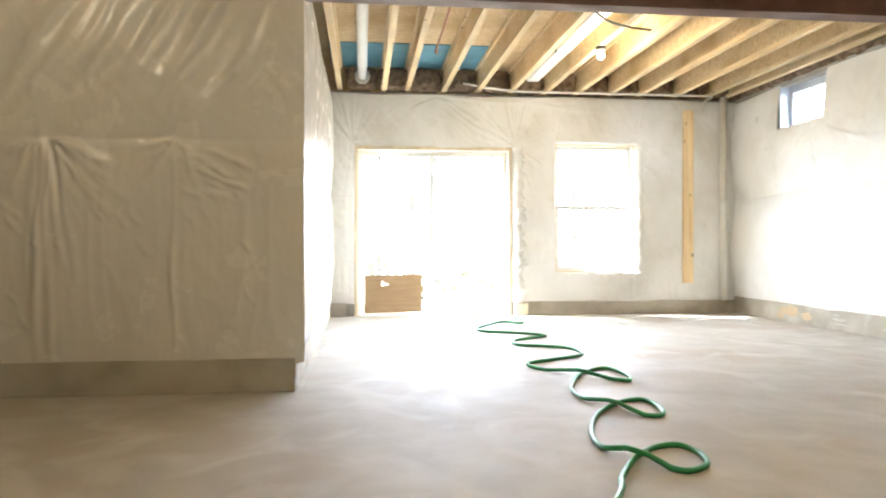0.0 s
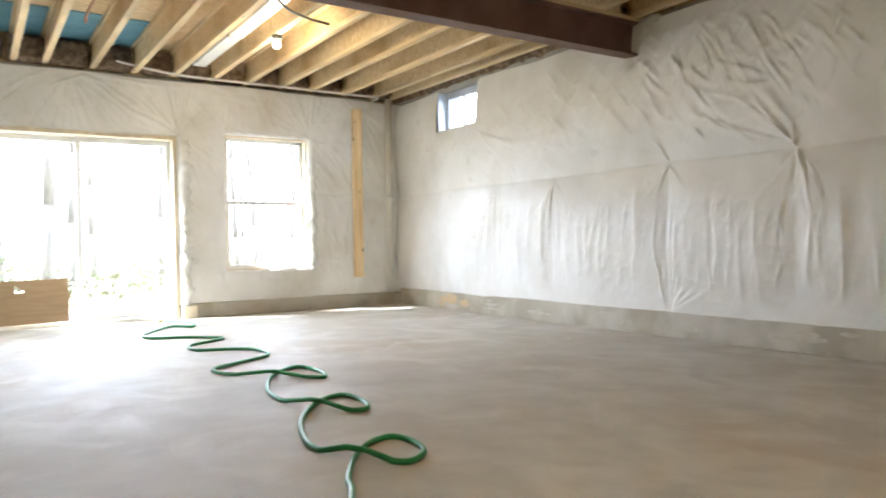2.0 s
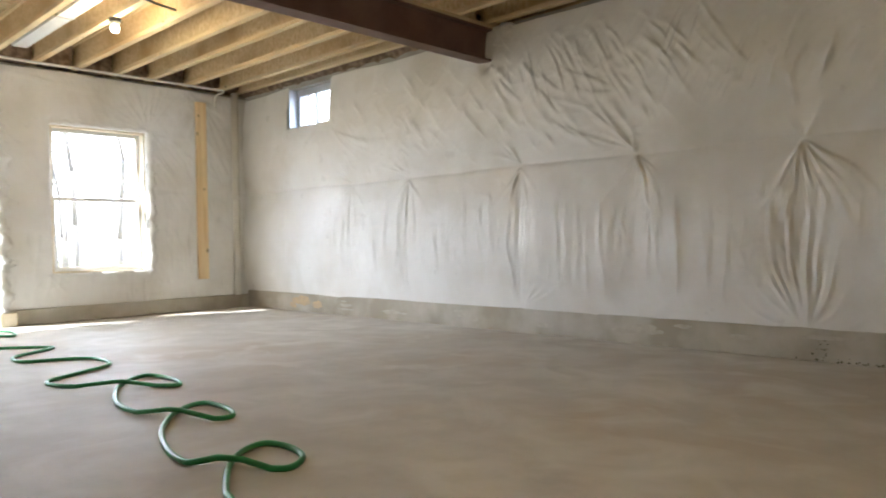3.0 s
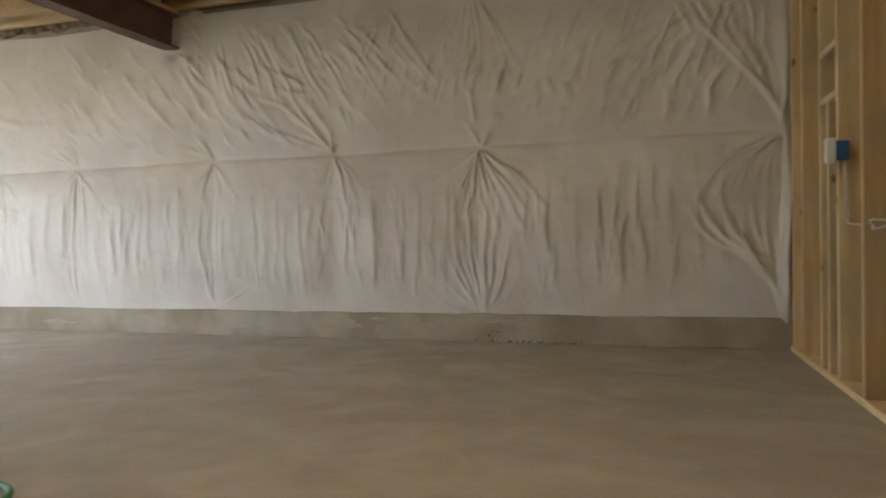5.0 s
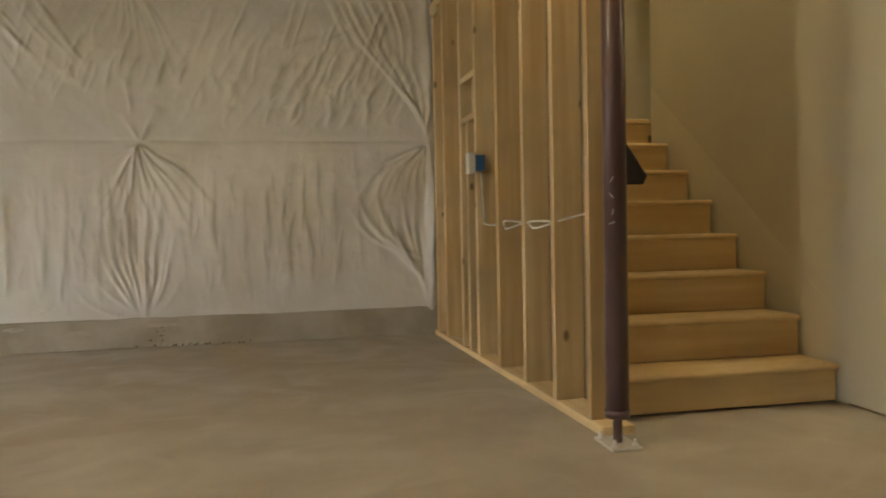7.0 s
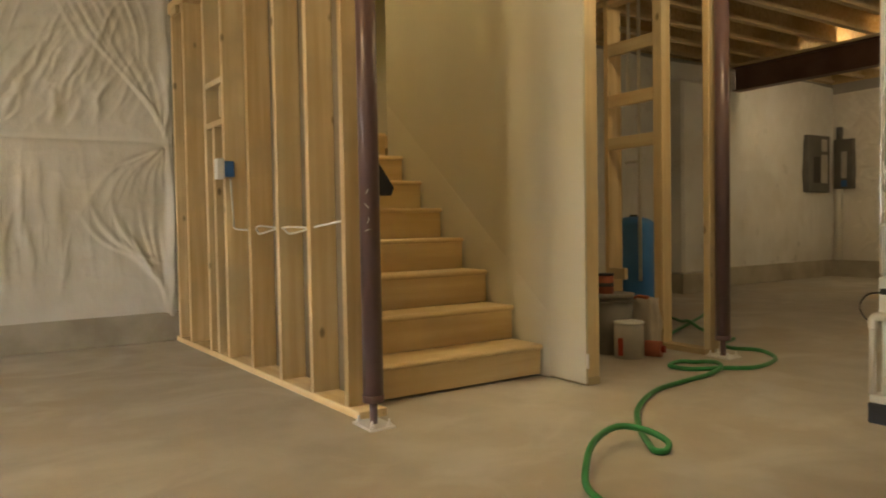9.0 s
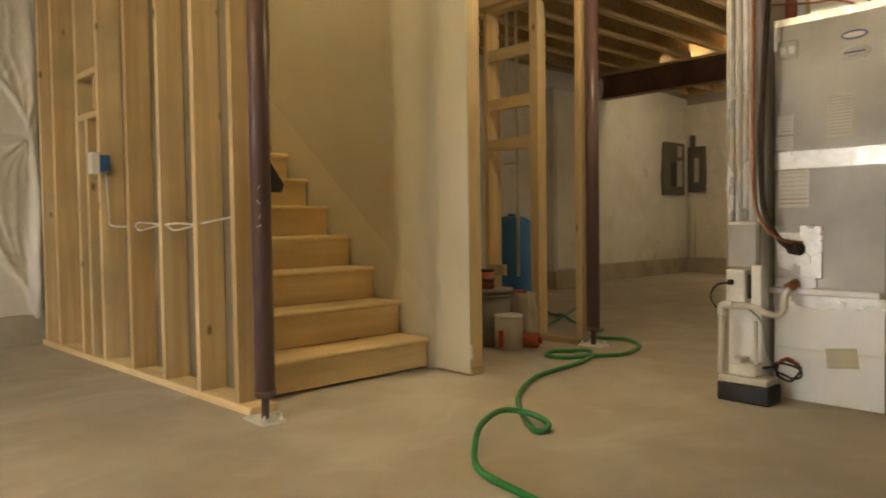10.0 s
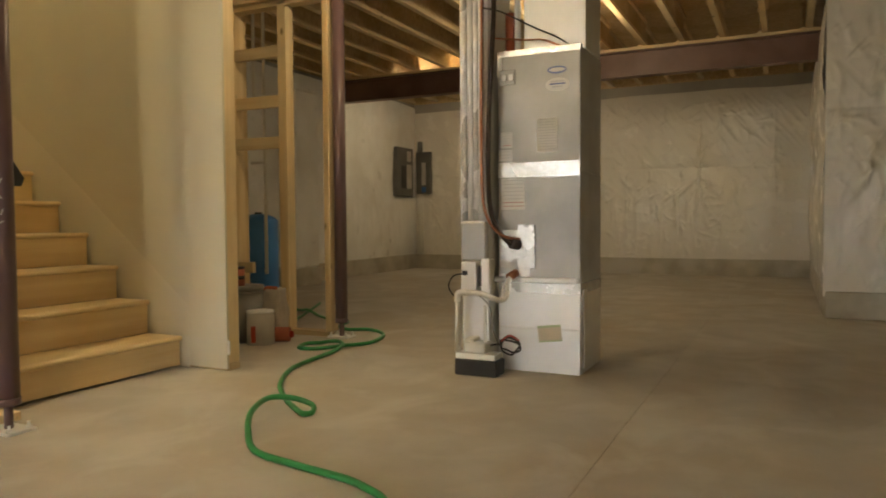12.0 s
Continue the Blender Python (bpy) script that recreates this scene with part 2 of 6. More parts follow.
def tube(bm, points, r, seg=10, steps=8):
    line = glide(points, steps)
    rings, up = [], Vector((0, 0, 1))
    for i, c in enumerate(line):
        d = (line[min(i + 1, len(line) - 1)] - line[max(i - 1, 0)]).normalized()
        side = d.cross(up if abs(d.z) < 0.95 else Vector((1, 0, 0))).normalized()
        top = side.cross(d)
        rings.append([bm.verts.new(c + r * (math.cos(2 * math.pi * k / seg) * side + math.sin(2 * math.pi * k / seg) * top)) for k in range(seg)])
    for q, s in zip(rings, rings[1:]):
        best = min(range(seg), key=lambda k: (q[0].co - s[k].co).length)
        for k in range(seg):
            f = bm.faces.new((q[k], q[(k + 1) % seg], s[(k + 1 + best) % seg], s[(k + best) % seg]))
            f.smooth = True
    bm.faces.new(rings[0][::-1])
    bm.faces.new(rings[-1])
    return bm


def tube_bm(*a, **k):
    return tube(bmesh.new(), *a, **k)


def mesh_of(name, bm, *mats):
    me = bpy.data.meshes.new(name)
    bmesh.ops.recalc_face_normals(bm, faces=bm.faces)
    bm.to_mesh(me)
    bm.free()
    for m in mats:
        me.materials.append(m)
    return me


def part(name, bm, material, parent, label=""):
    """One mesh under a thing or a part."""
    mats = material if isinstance(material, tuple) else (material,)
    ob = new(name, mesh_of(name, bm, *mats))
    ob.parent = parent
    w = Matrix.Translation(parent.location)
    p = parent.parent
    if p:
        w = Matrix.Identity(4)
    ob.matrix_parent_inverse = w.inverted()
    return tagged(ob, label) if label else ob


def thing(name, at, label, category, group="", kind=""):
    ob = new(name)
    ob.empty_display_size = 0.1
    ob.location = at
    return tagged(ob, label, category, group, kind)


def single(name, bm, material, label, category, group="", kind=""):
    mats = material if isinstance(material, tuple) else (material,)
    return tagged(new(name, mesh_of(name, bm, *mats)), label, category, group, kind)


# ---- draped sheets ----
def value_noise(x, y, seed):
    g = np.random.RandomState(seed).rand(64, 64)
    xi, yi = np.floor(x).astype(int), np.floor(y).astype(int)
    fx, fy = x - xi, y - yi
    fx, fy = fx * fx * (3 - 2 * fx), fy * fy * (3 - 2 * fy)
    a, b = g[xi % 64, yi % 64], g[(xi + 1) % 64, yi % 64]
    c, d = g[xi % 64, (yi + 1) % 64], g[(xi + 1) % 64, (yi + 1) % 64]
    return (a * (1 - fx) + b * fx) * (1 - fy) + (c * (1 - fx) + d * fx) * fy


def ridged(x, y, seed):
    return 1 - np.abs(2 * value_noise(x, y, seed) - 1)


def creases_of(u, v, lines):
    """Single folds from one point to another that bow sideways by a sag; root 1 starts sharp at a fixing, root 0 fades at both ends."""
    h = np.zeros_like(u)
    for u0, v0, u1, v1, sag, tall, wide, root in lines:
        m = 4 * wide + abs(sag) + 0.03
        i0, i1 = np.searchsorted(u[:, 0], (min(u0, u1) - m, max(u0, u1) + m))
        j0, j1 = np.searchsorted(v[0], (min(v0, v1) - m, max(v0, v1) + m))
        if i1 <= i0 or j1 <= j0:
            continue
        us, vs = u[i0:i1, j0:j1], v[i0:i1, j0:j1]
        L = math.hypot(u1 - u0, v1 - v0)
        a, b = (u1 - u0) / L, (v1 - v0) / L
        s = ((us - u0) * a + (vs - v0) * b) / L
        t = np.clip(s, 0, 1)
        d = -(us - u0) * b + (vs - v0) * a - sag * np.sin(np.pi * t)
        d = d + min(0.012, 0.016 * L) * np.sin((4.0 + 4.0 * L) * t + 60 * tall + u0 * 7) * np.sin(np.pi * t)
        free = np.sin(np.pi * t) ** 1.1
        held = np.minimum(1, t / 0.08) * (1 - t) ** 0.6
        end = np.where((s > 0) & (s < 1), held if root else free, 0.0)
        end = end * (0.75 + 0.25 * np.sin(9 * t + 40 * tall + u0 * 5))
        w = wide * ((0.45 + 0.95 * t) if root else (0.75 + 0.45 * t))
        side = np.where(d > 0, 1.5, 0.75)                # one flank steeper than the other
        h[i0:i1, j0:j1] += tall * end * np.exp(-((d / (w * side)) ** 2))
    return h


def folds(u, v, seed, stars, seam, low, high, amount, pillow, held=()):
    """How far a sheet stands off its wall: pillows between the fixings, folds that fan out of them, creases."""
    h = 0.012 * value_noise(u * 1.1, v * 1.3, seed)
    seam = seam + 0.030 * (value_noise(u * 0.9, u * 0, seed + 51) - 0.5) + 0.012 * (value_noise(u * 4.0, u * 0, seed + 52) - 0.5)
    vv = np.clip(np.where(v < seam, (v - low) / (seam - low), (v - seam) / (high - seam)), 0, 1)
    bay = np.sin(np.pi * vv) ** 0.8
    soft = np.ones_like(u)
    for u0 in held:                                      # drawn in along the studs that hold it
        soft -= (0.60 * (v < seam) + 0.30 * (v >= seam)) * np.exp(-(np.abs(u - u0) / 0.17) ** 1.5)
    h += pillow * bay * np.clip(soft, 0.2, 1)
    warp = value_noise(u * 1.7, v * 1.2, seed + 1)
    under = 1 / (1 + np.exp((v - seam) / 0.05))
    # hanging pleats, mostly under the seam
    mask = 0.30 + 0.70 * np.clip(2.4 * value_noise(u * 1.3 + 7, v * 1.1, seed + 2) - 0.6, 0, 1)
    pleat = 0.016 * ridged(u * 6.5 + 1.3 * warp, v * 1.1, seed + 3) ** 2 + 0.009 * ridged(u * 14 + 2.2 * warp, v * 2.0, seed + 7) ** 2
    h += amount * pleat * mask * bay * (0.25 + 0.75 * under)
    # slanting drags, mostly over the seam
    s, q = (u * 0.80 + v * 0.60), (-u * 0.60 + v * 0.80)
    mask2 = 0.25 + 0.75 * np.clip(2.6 * value_noise(u * 0.9 + 3, v * 1.3 + 9, seed + 4) - 0.7, 0, 1)
    drag = 0.015 * ridged(s * 8.0 + 1.5 * warp, q * 2.2, seed + 5) ** 2 + 0.009 * ridged(s * 17.0 + 2 * warp, q * 4.0, seed + 9) ** 2
    h += amount * drag * mask2 * bay ** 0.5 * (1 - 0.8 * under)
    h += amount * 0.004 * ridged(u * 9 + 2 * warp, v * 8 + warp, seed + 6) ** 3
    for k, (u0, v0, up, down, reach) in enumerate(stars):
        du, dv = u - u0, v - v0
        r = np.hypot(du, dv) + 1e-4
        th = np.arctan2(du, -dv)
        fan = 0.6 * ridged(th * 4.6 + 20 + 3 * k, r * 0.35, seed + 11 + k) ** 2 + 0.4 * ridged(th * 9.5 + 31 + k, r * 0.7, seed + 41 + k) ** 2
        side = down + (up - down) / (1 + np.exp(-dv / (0.10 * reach + 0.25 * r)))
        narrow = 0.25 + 0.75 * np.abs(np.cos(th)) ** 1.6
        h += amount * side * narrow * 0.036 * fan * (r / reach) * np.exp(1 - r / reach)
        h *= 1 - 0.8 * np.exp(-(r / 0.07) ** 2)
    h -= 0.0022 * np.exp(-((v - seam) / 0.016) ** 2) * (0.5 + 0.5 * value_noise(u * 3, v, seed + 8))
    return h + 0.012


def sheet(name, origin, along, out, width, low, high, step, seed, stars=(), seam=1.49, openings=(), amount=1.0, pillow=0.02,
          material=None, label="", ragged=0.02, lines=(), tucks=(), held=()):
    """Poly sheeting on a wall: u runs along, v is the height, the folds stand out from the wall."""
    nu, nv = int(width / step) + 1, int((high - low) / step) + 1
    u, v = np.meshgrid(np.linspace(0, width, nu), np.linspace(low, high, nv), indexing="ij")
    h = folds(u, v, seed, stars, seam, low, high, amount, pillow, held)
    hem = ragged * (ridged(u * 2.3, u * 0 + 4, seed + 21) ** 3 - 0.3)
    fall = np.clip(1 - (v - low) / 0.25, 0, 1)
    vz = v - hem * fall
    vz -= 0.03 * np.clip((v - (high - 0.2)) / 0.2, 0, 1) * value_noise(u * 1.6, u * 0, seed + 22)
    for ut in tucks:                                     # the hem pulled down in a small tail
        vz -= 0.042 * fall * np.exp(-((u - ut) / 0.034) ** 2)
    if lines:
        h = h + creases_of(u, v, lines)
    h = np.maximum(h, 0.004)
    o, a, n = (np.array(q, float) for q in (origin, along, out))
    co = o[None, None] + u[..., None] * a + h[..., None] * n
    co[..., 2] += vz
    idx = np.arange(nu * nv).reshape(nu, nv)
    quad = np.stack([idx[:-1, :-1], idx[1:, :-1], idx[1:, 1:], idx[:-1, 1:]], -1).reshape(-1, 4)
    uc = ((u[:-1, :-1] + u[1:, 1:]) / 2).ravel()
    vc = ((v[:-1, :-1] + v[1:, 1:]) / 2).ravel()
    keep = np.ones(len(quad), bool)
    for u0, u1, v0, v1 in openings:
        tear = 0.025 * value_noise(uc * 9, vc * 9, seed + 31) - 0.012
        keep &= ~((uc > u0 + tear) & (uc < u1 + tear) & (vc > v0 + tear) & (vc < v1 - tear))
    quad = quad[keep]
    if np.dot(np.cross(a, (0, 0, 1)), n) < 0:
        quad = quad[:, ::-1]
    me = bpy.data.meshes.new(name)
    me.vertices.add(nu * nv)
    me.vertices.foreach_set("co", co.ravel())
    me.loops.add(4 * len(quad))
    me.loops.foreach_set("vertex_index", quad.ravel().astype(np.int32))
    me.polygons.add(len(quad))
    me.polygons.foreach_set("loop_start", np.arange(0, 4 * len(quad), 4, dtype=np.int32))
    me.polygons.foreach_set("use_smooth", np.ones(len(quad), bool))
    me.update(calc_edges=True)
    me.validate()
    me.materials.append(material or poly)
    return tagged(new(name, me), label or "white polyethylene vapour barrier draped over wall insulation", "wall", kind="structure")


# ---- plan (metres) ----
XE, YN, YS, XW = 4.05, 6.80, -11.65, -6.2      # faces of the outer walls
PX, PY = -1.21, 2.21                            # corner of the block that closes off the near west side
QX, QY = -2.03, -7.33                           # corner of the block at the far end
DOOR = (-0.92, 1.07, 0.0, 2.13)
WIN = (1.63, 2.70, 0.53, 2.20)
SWIN = (4.90, 5.76, 2.24, 2.74)                 # small window in the east wall (along y)
JOIST, DECK = 2.82, 3.12
STEP_X, RUN, RISE = 1.362, 0.249, 0.194
STAIR_N, STAIR_S = -2.62, -3.68


# ---- large structure ----
floor = thing("floor", (0, 0, 0), "smooth grey-beige concrete slab with sawn joints and stains", "floor", kind="structure")
part("sub_base", box_bm(XW - 0.4, XE + 0.4, YS - 0.4, YN + 0.35, -0.3, -0.08), block_mat, floor)
JX, JY = -1.17, 2.19
for xa, xb in ((XW - 0.4, JX), (JX, XE + 0.4)):
    for ya, yb in ((YS - 0.4, JY), (JY, YN + 0.35)):
        part("slab", box_bm(xa + 0.0005, xb - 0.0005, ya + 0.0005, yb - 0.0005, -0.09, 0.0, bev=0.0012), slab_mat, floor)



def wall_block(name, pieces, label, material=block_mat):
    w = thing(name, (0, 0, 0), label, "wall", kind="structure")
    for p in pieces:
        part("wall_panel", box_bm(*p), material, w)
    return w


TOP = 2.80
d0, d1, _, dz = DOOR
w0, w1, wz0, wz1 = WIN
wall_block("wall_north", [
    (PX - 0.2, d0, YN + 0.03, YN + 0.30, 0, TOP), (d0, d1, YN + 0.03, YN + 0.30, dz, TOP), (d1, w0, YN + 0.03, YN + 0.20, 0, TOP),
    (w0, w1, YN + 0.03, YN + 0.20, 0, wz0), (w0, w1, YN + 0.03, YN + 0.30, wz1, TOP), (w1, XE + 0.4, YN + 0.03, YN + 0.30, 0, TOP)],
    "foundation wall with a patio door and a window")
s0, s1, sz0, sz1 = SWIN
wall_block("wall_east", [
    (XE + 0.03, XE + 0.33, YS - 0.3, s0, 0, TOP), (XE + 0.03, XE + 0.33, s1, YN + 0.03, 0, TOP),
    (XE + 0.03, XE + 0.33, s0, s1, 0, sz0), (XE + 0.03, XE + 0.33, s0, s1, sz1, TOP)], "long foundation wall behind white sheeting")
wall_block("wall_west_block", [(XW, PX - 0.03, PY + 0.04, YN + 0.3, 0, TOP)], "foundation jog wrapped in poly sheeting")
wall_block("wall_south_block", [(XW, QX - 0.03, YS - 0.3, QY - 0.04, 0, TOP)], "foundation jog wrapped in poly sheeting")
wall_block("wall_south", [(QX, XE + 0.4, YS - 0.3, YS - 0.03, 0, TOP)], "foundation wall behind white sheeting")
wall_block("wall_west", [(XW - 0.3, XW, YS - 0.3, YN + 0.3, 0, TOP)], "plain concrete foundation wall")

# concrete ledges under the sheeting
def ledge(name, *b):
    bm = box_bm(*b, bev=0.006)
    return single(name, bm, curb_mat, "rough concrete footing ledge with stains along the wall", "ledge", kind="structure")


ledge("baseboard_east", XE + 0.005, XE + 0.06, STAIR_N + 0.0, YN + 0.03, 0, 0.22)
ledge("baseboard_east_far", XE + 0.005, XE + 0.06, YS, -3.82, 0, 0.24)
ledge("baseboard_north", d1 + 0.10, XE, YN - 0.03, YN + 0.03, 0, 0.17)
ledge("baseboard_north_short", PX, d0 - 0.10, YN - 0.03, YN + 0.03, 0, 0.17)
ledge("baseboard_west_block", XW, PX - 0.005, PY - 0.005, PY + 0.04, 0, 0.20)
ledge("baseboard_west_side", PX - 0.04, PX - 0.004, PY + 0.04, YN - 0.03, 0, 0.17)
ledge("baseboard_south", QX, XE, YS - 0.03, YS + 0.02, 0, 0.24)
ledge("baseboard_south_block", XW, QX, QY - 0.04, QY + 0.01, 0, 0.22)
ledge("baseboard_south_side", QX - 0.03, QX + 0.01, YS + 0.02, QY - 0.04, 0, 0.22)

st = thing("ledge_stains", (XE, 2.0, 0), "tan smears and pale lime patches on concrete ledge", "stain", kind="stuff")
smear = random.Random(23)


def blot(bm, y, z, ry, rz):
    """A thin uneven patch lying on the face of the long ledge."""
    ring, x = [], XE + smear.uniform(0.0015, 0.004)
    for k in range(14):
        a = 2 * math.pi * k / 14
        q = smear.uniform(0.7, 1.15)
        ring.append(bm.verts.new((x, y + ry * q * math.cos(a), min(0.205, max(0.012, z + rz * q * math.sin(a))))))
    bm.faces.new(ring)


bm = bmesh.new()
for y, z, ry, rz in ((5.55, 0.13, 0.20, 0.07), (5.25, 0.10, 0.10, 0.05), (5.75, 0.07, 0.09, 0.04)):
    blot(bm, y, z, ry, rz)
part("tan_smear", bm, tan_smear, st, "tan mud smear")
bm = bmesh.new()
for k in range(16):
    blot(bm, smear.uniform(-1.6, 4.9), smear.uniform(0.06, 0.17), smear.uniform(0.04, 0.16), smear.uniform(0.01, 0.035))
part("lime_patch", bm, lime, st, "pale lime patch")

# sheeting: (u, height, strength over, strength under, reach) of each fixing
U0 = -2.36                                       # south end of the east sheet
fix = random.Random(3)
east_lines = []


def fold(y0, z0, y1, z1, sag=0.0, tall=0.012, wide=0.020, root=0):
    east_lines.append((y0 - U0 + fix.uniform(-0.01, 0.01), z0 + fix.uniform(-0.01, 0.01), y1 - U0 + fix.uniform(-0.02, 0.02), z1 + fix.uniform(-0.03, 0.03),
                       sag, tall * (1.25 if y0 < 0.3 else 0.75 if 1.9 < y0 < 2.4 and z0 < 1.6 else 1.1), wide * fix.uniform(0.85, 1.25), root))


def fan(y, z, a0, a1, count, r0, r1, tall, wide=0.016, bow=0.02):
    """Folds that spread from a fixing; angles from straight down, positive towards the north."""
    for k in range(count):
        a = radians(a0 + (a1 - a0) * (k + fix.uniform(0.15, 0.85)) / count)
        r = fix.uniform(r0, r1)
        fold(y, z, y + r * math.sin(a), z - r * math.cos(a), fix.uniform(-bow, bow), tall * fix.uniform(0.55, 1.1), wide, 1)


def gather(y, z, spread, top, count, tall, skew=0.0):
    """Hanging folds that draw together at a tuck in the hem."""
    for k in range(count):
        q = 2 * (k + fix.uniform(0.2, 0.8)) / count - 1
        dy = spread * q + skew
        t1 = top - 0.22 * abs(q) - fix.uniform(0, 0.10)
        fold(y + 0.04 * q, z, y + dy, t1, -0.16 * dy * (0.5 + 0.5 * abs(q)), tall * fix.uniform(0.6, 1.1) * (1.1 - 0.5 * abs(q)), fix.uniform(0.013, 0.019))


# the widest tuft: a fan, its tuck, and two long drags towards the partition
fan(-0.21, 1.47, -36, 36, 11, 0.48, 0.70, 0.018)
fan(-0.21, 1.47, -75, 75, 12, 0.25, 0.55, 0.005)
fold(-0.21, 1.47, -0.74, 1.02, -0.035, 0.020, 0.018, 1)
fold(-0.22, 1.47, -0.60, 1.06, -0.03, 0.012, 0.016, 1)
gather(-0.21, 0.22, 0.30, 1.14, 10, 0.018)
gather(-0.21, 0.22, 0.55, 0.75, 8, 0.006)
fold(-0.205, 0.22, -0.215, 1.08, 0.01, 0.020, 0.017)
fold(-0.21, 1.49, -0.35, 1.72, 0.0, 0.022, 0.020, 1)
fold(-0.20, 1.50, -0.10, 1.68, 0.0, 0.012, 0.018, 1)
fold(-0.16, 1.66, -0.13, 1.96, 0.01, 0.017, 0.018)
fan(-0.17, 2.74, -32, 26, 10, 0.45, 0.95, 0.011)
for k in range(8):
    fold(-0.9 + 0.16 * k, 2.12 - 0.03 * abs(k - 4), -0.85 + 0.16 * k + fix.uniform(-0.1, 0.1), 1.86, 0.02, fix.uniform(0.007, 0.014), 0.022)
# second tuft
fold(1.02, 1.48, 0.89, 1.06, -0.01, 0.022, 0.018, 1)
fold(1.00, 1.48, 0.80, 1.08, -0.015, 0.014, 0.016, 1)
fan(1.02, 1.49, -50, 45, 9, 0.25, 0.50, 0.008)
fold(0.88, 1.08, 0.92, 0.52, 0.01, 0.016, 0.017)
fold(0.83, 1.05, 0.86, 0.58, 0.01, 0.013, 0.016)
fan(1.03, 1.51, 160, 200, 3, 0.14, 0.22, 0.018)
fan(1.03, 1.51, 110, 150, 7, 0.35, 1.25, 0.015, 0.018, 0.10)
for y0, z0, y1, z1, tall in ((2.10, 2.40, 1.90, 2.20, 0.020), (1.96, 2.16, 1.70, 1.84, 0.020), (1.80, 1.86, 1.50, 1.64, 0.017), (1.66, 1.80, 1.38, 1.56, 0.018),
                             (1.72, 2.30, 1.10, 1.98, 0.011), (1.56, 2.10, 1.14, 1.96, 0.009), (1.95, 2.33, 1.60, 2.02, 0.012), (2.40, 2.38, 2.10, 2.02, 0.013),
                             (2.52, 2.46, 2.34, 2.30, 0.018), (1.92, 1.80, 1.78, 1.62, 0.012), (0.95, 1.92, 0.86, 1.66, 0.013), (0.86, 1.90, 0.84, 1.66, 0.010)):
    fold(y0, z0, y1, z1, fix.uniform(-0.02, 0.03), tall, fix.uniform(0.018, 0.026))
# third tuft with its tuck
fold(2.17, 1.47, 2.29, 1.10, 0.015, 0.018, 0.017, 1)
fold(2.28, 1.16, 2.18, 0.24, 0.05, 0.015, 0.018)
fold(2.16, 1.40, 2.20, 0.30, -0.06, 0.012, 0.018)
fan(2.17, 1.48, -45, 40, 9, 0.25, 0.55, 0.009)
gather(2.17, 0.22, 0.16, 0.95, 6, 0.011)
fan(2.16, 0.22, -150, -108, 6, 0.30, 0.62, 0.012)
fan(2.17, 1.51, 100, 165, 6, 0.20, 0.45, 0.012)
# two slacker ones towards the daylight
for y, tall in ((3.62, 0.010), (4.58, 0.008)):
    fan(y, 1.48, -50, 50, 8, 0.25, 0.6, tall)
    fan(y, 1.51, 100, 165, 5, 0.2, 0.5, tall)
    gather(y, 0.22, 0.14, 0.9, 5, tall)
    fold(y, 1.47, y + 0.03, 0.24, 0.03, 1.6 * tall, 0.016, 1)
    fold(y - 0.05, 1.45, y - 0.10, 0.50, -0.03, 1.4 * tall, 0.016, 1)
# the roll in the corner with nested arcs falling from it
fold(-2.325, 1.60, -2.325, 0.10, 0.0, 0.060, 0.030)
fold(-2.33, 0.90, -2.32, 0.20, 0.0, 0.030, 0.028)
fold(-2.325, 2.80, -2.325, 1.46, 0.0, 0.032, 0.030)
for k in range(9):
    q = (k + fix.uniform(0.2, 0.8)) / 9
    fold(-2.28, 0.24 + 0.05 * k, -2.28 + 0.62 * q, 0.95 + 0.12 * fix.random(), -0.13 * q, 0.020 * fix.uniform(0.6, 1.1), fix.uniform(0.016, 0.022))
    fold(-2.29, 1.47, -2.28 + 0.64 * q, 0.92 + 0.2 * (1 - q), 0.10 * q, 0.011 * fix.uniform(0.6, 1.2), fix.uniform(0.014, 0.020), 1)
fold(-1.96, 0.98, -2.24, 0.45, 0.03, 0.022, 0.020)
for k in range(8):
    fold(-2.30 + 0.01 * k, 1.54 + 0.03 * k, -2.26 + 0.10 * k, 2.10 + 0.07 * k, 0.03 - 0.012 * k, 0.017 * fix.uniform(0.6, 1.1), fix.uniform(0.016, 0.024), 1)
    fold(-2.20 + 0.06 * k, 2.05, -2.10 + 0.09 * k, 2.72, 0.03, 0.013 * fix.uniform(0.5, 1.1), fix.uniform(0.018, 0.026))
for y in (-1.54, -1.80, -2.28):
    fold(y, 1.60, y - 0.03, 1.86, 0.03, 0.018, 0.024)
# loose creases: rising towards the corner on the south half, towards the north on the rest
for k in range(58):
    y, z, s = fix.uniform(-2.05, -0.40), fix.uniform(1.55, 1.98), fix.uniform(0.18, 0.46)
    fold(y, z, y - 0.50 * s, z + 0.86 * s, fix.uniform(-0.05, 0.05), fix.uniform(0.004, 0.010), fix.uniform(0.014, 0.024))
for k in range(14):
    y = -0.75 - 0.08 * k
    fold(y, 1.62 + fix.uniform(0, 0.2), y - 0.62, 2.45 + fix.uniform(-0.2, 0.15), -0.10, fix.uniform(0.004, 0.010), fix.uniform(0.022, 0.034))
for k in range(70):
    y, z, s = fix.uniform(0.2, 4.6), fix.uniform(1.55, 2.5), fix.uniform(0.12, 0.42)
    fold(y, z, y + 0.62 * s, z + 0.70 * s, fix.uniform(-0.04, 0.04), fix.uniform(0.002, 0.007), fix.uniform(0.014, 0.026))
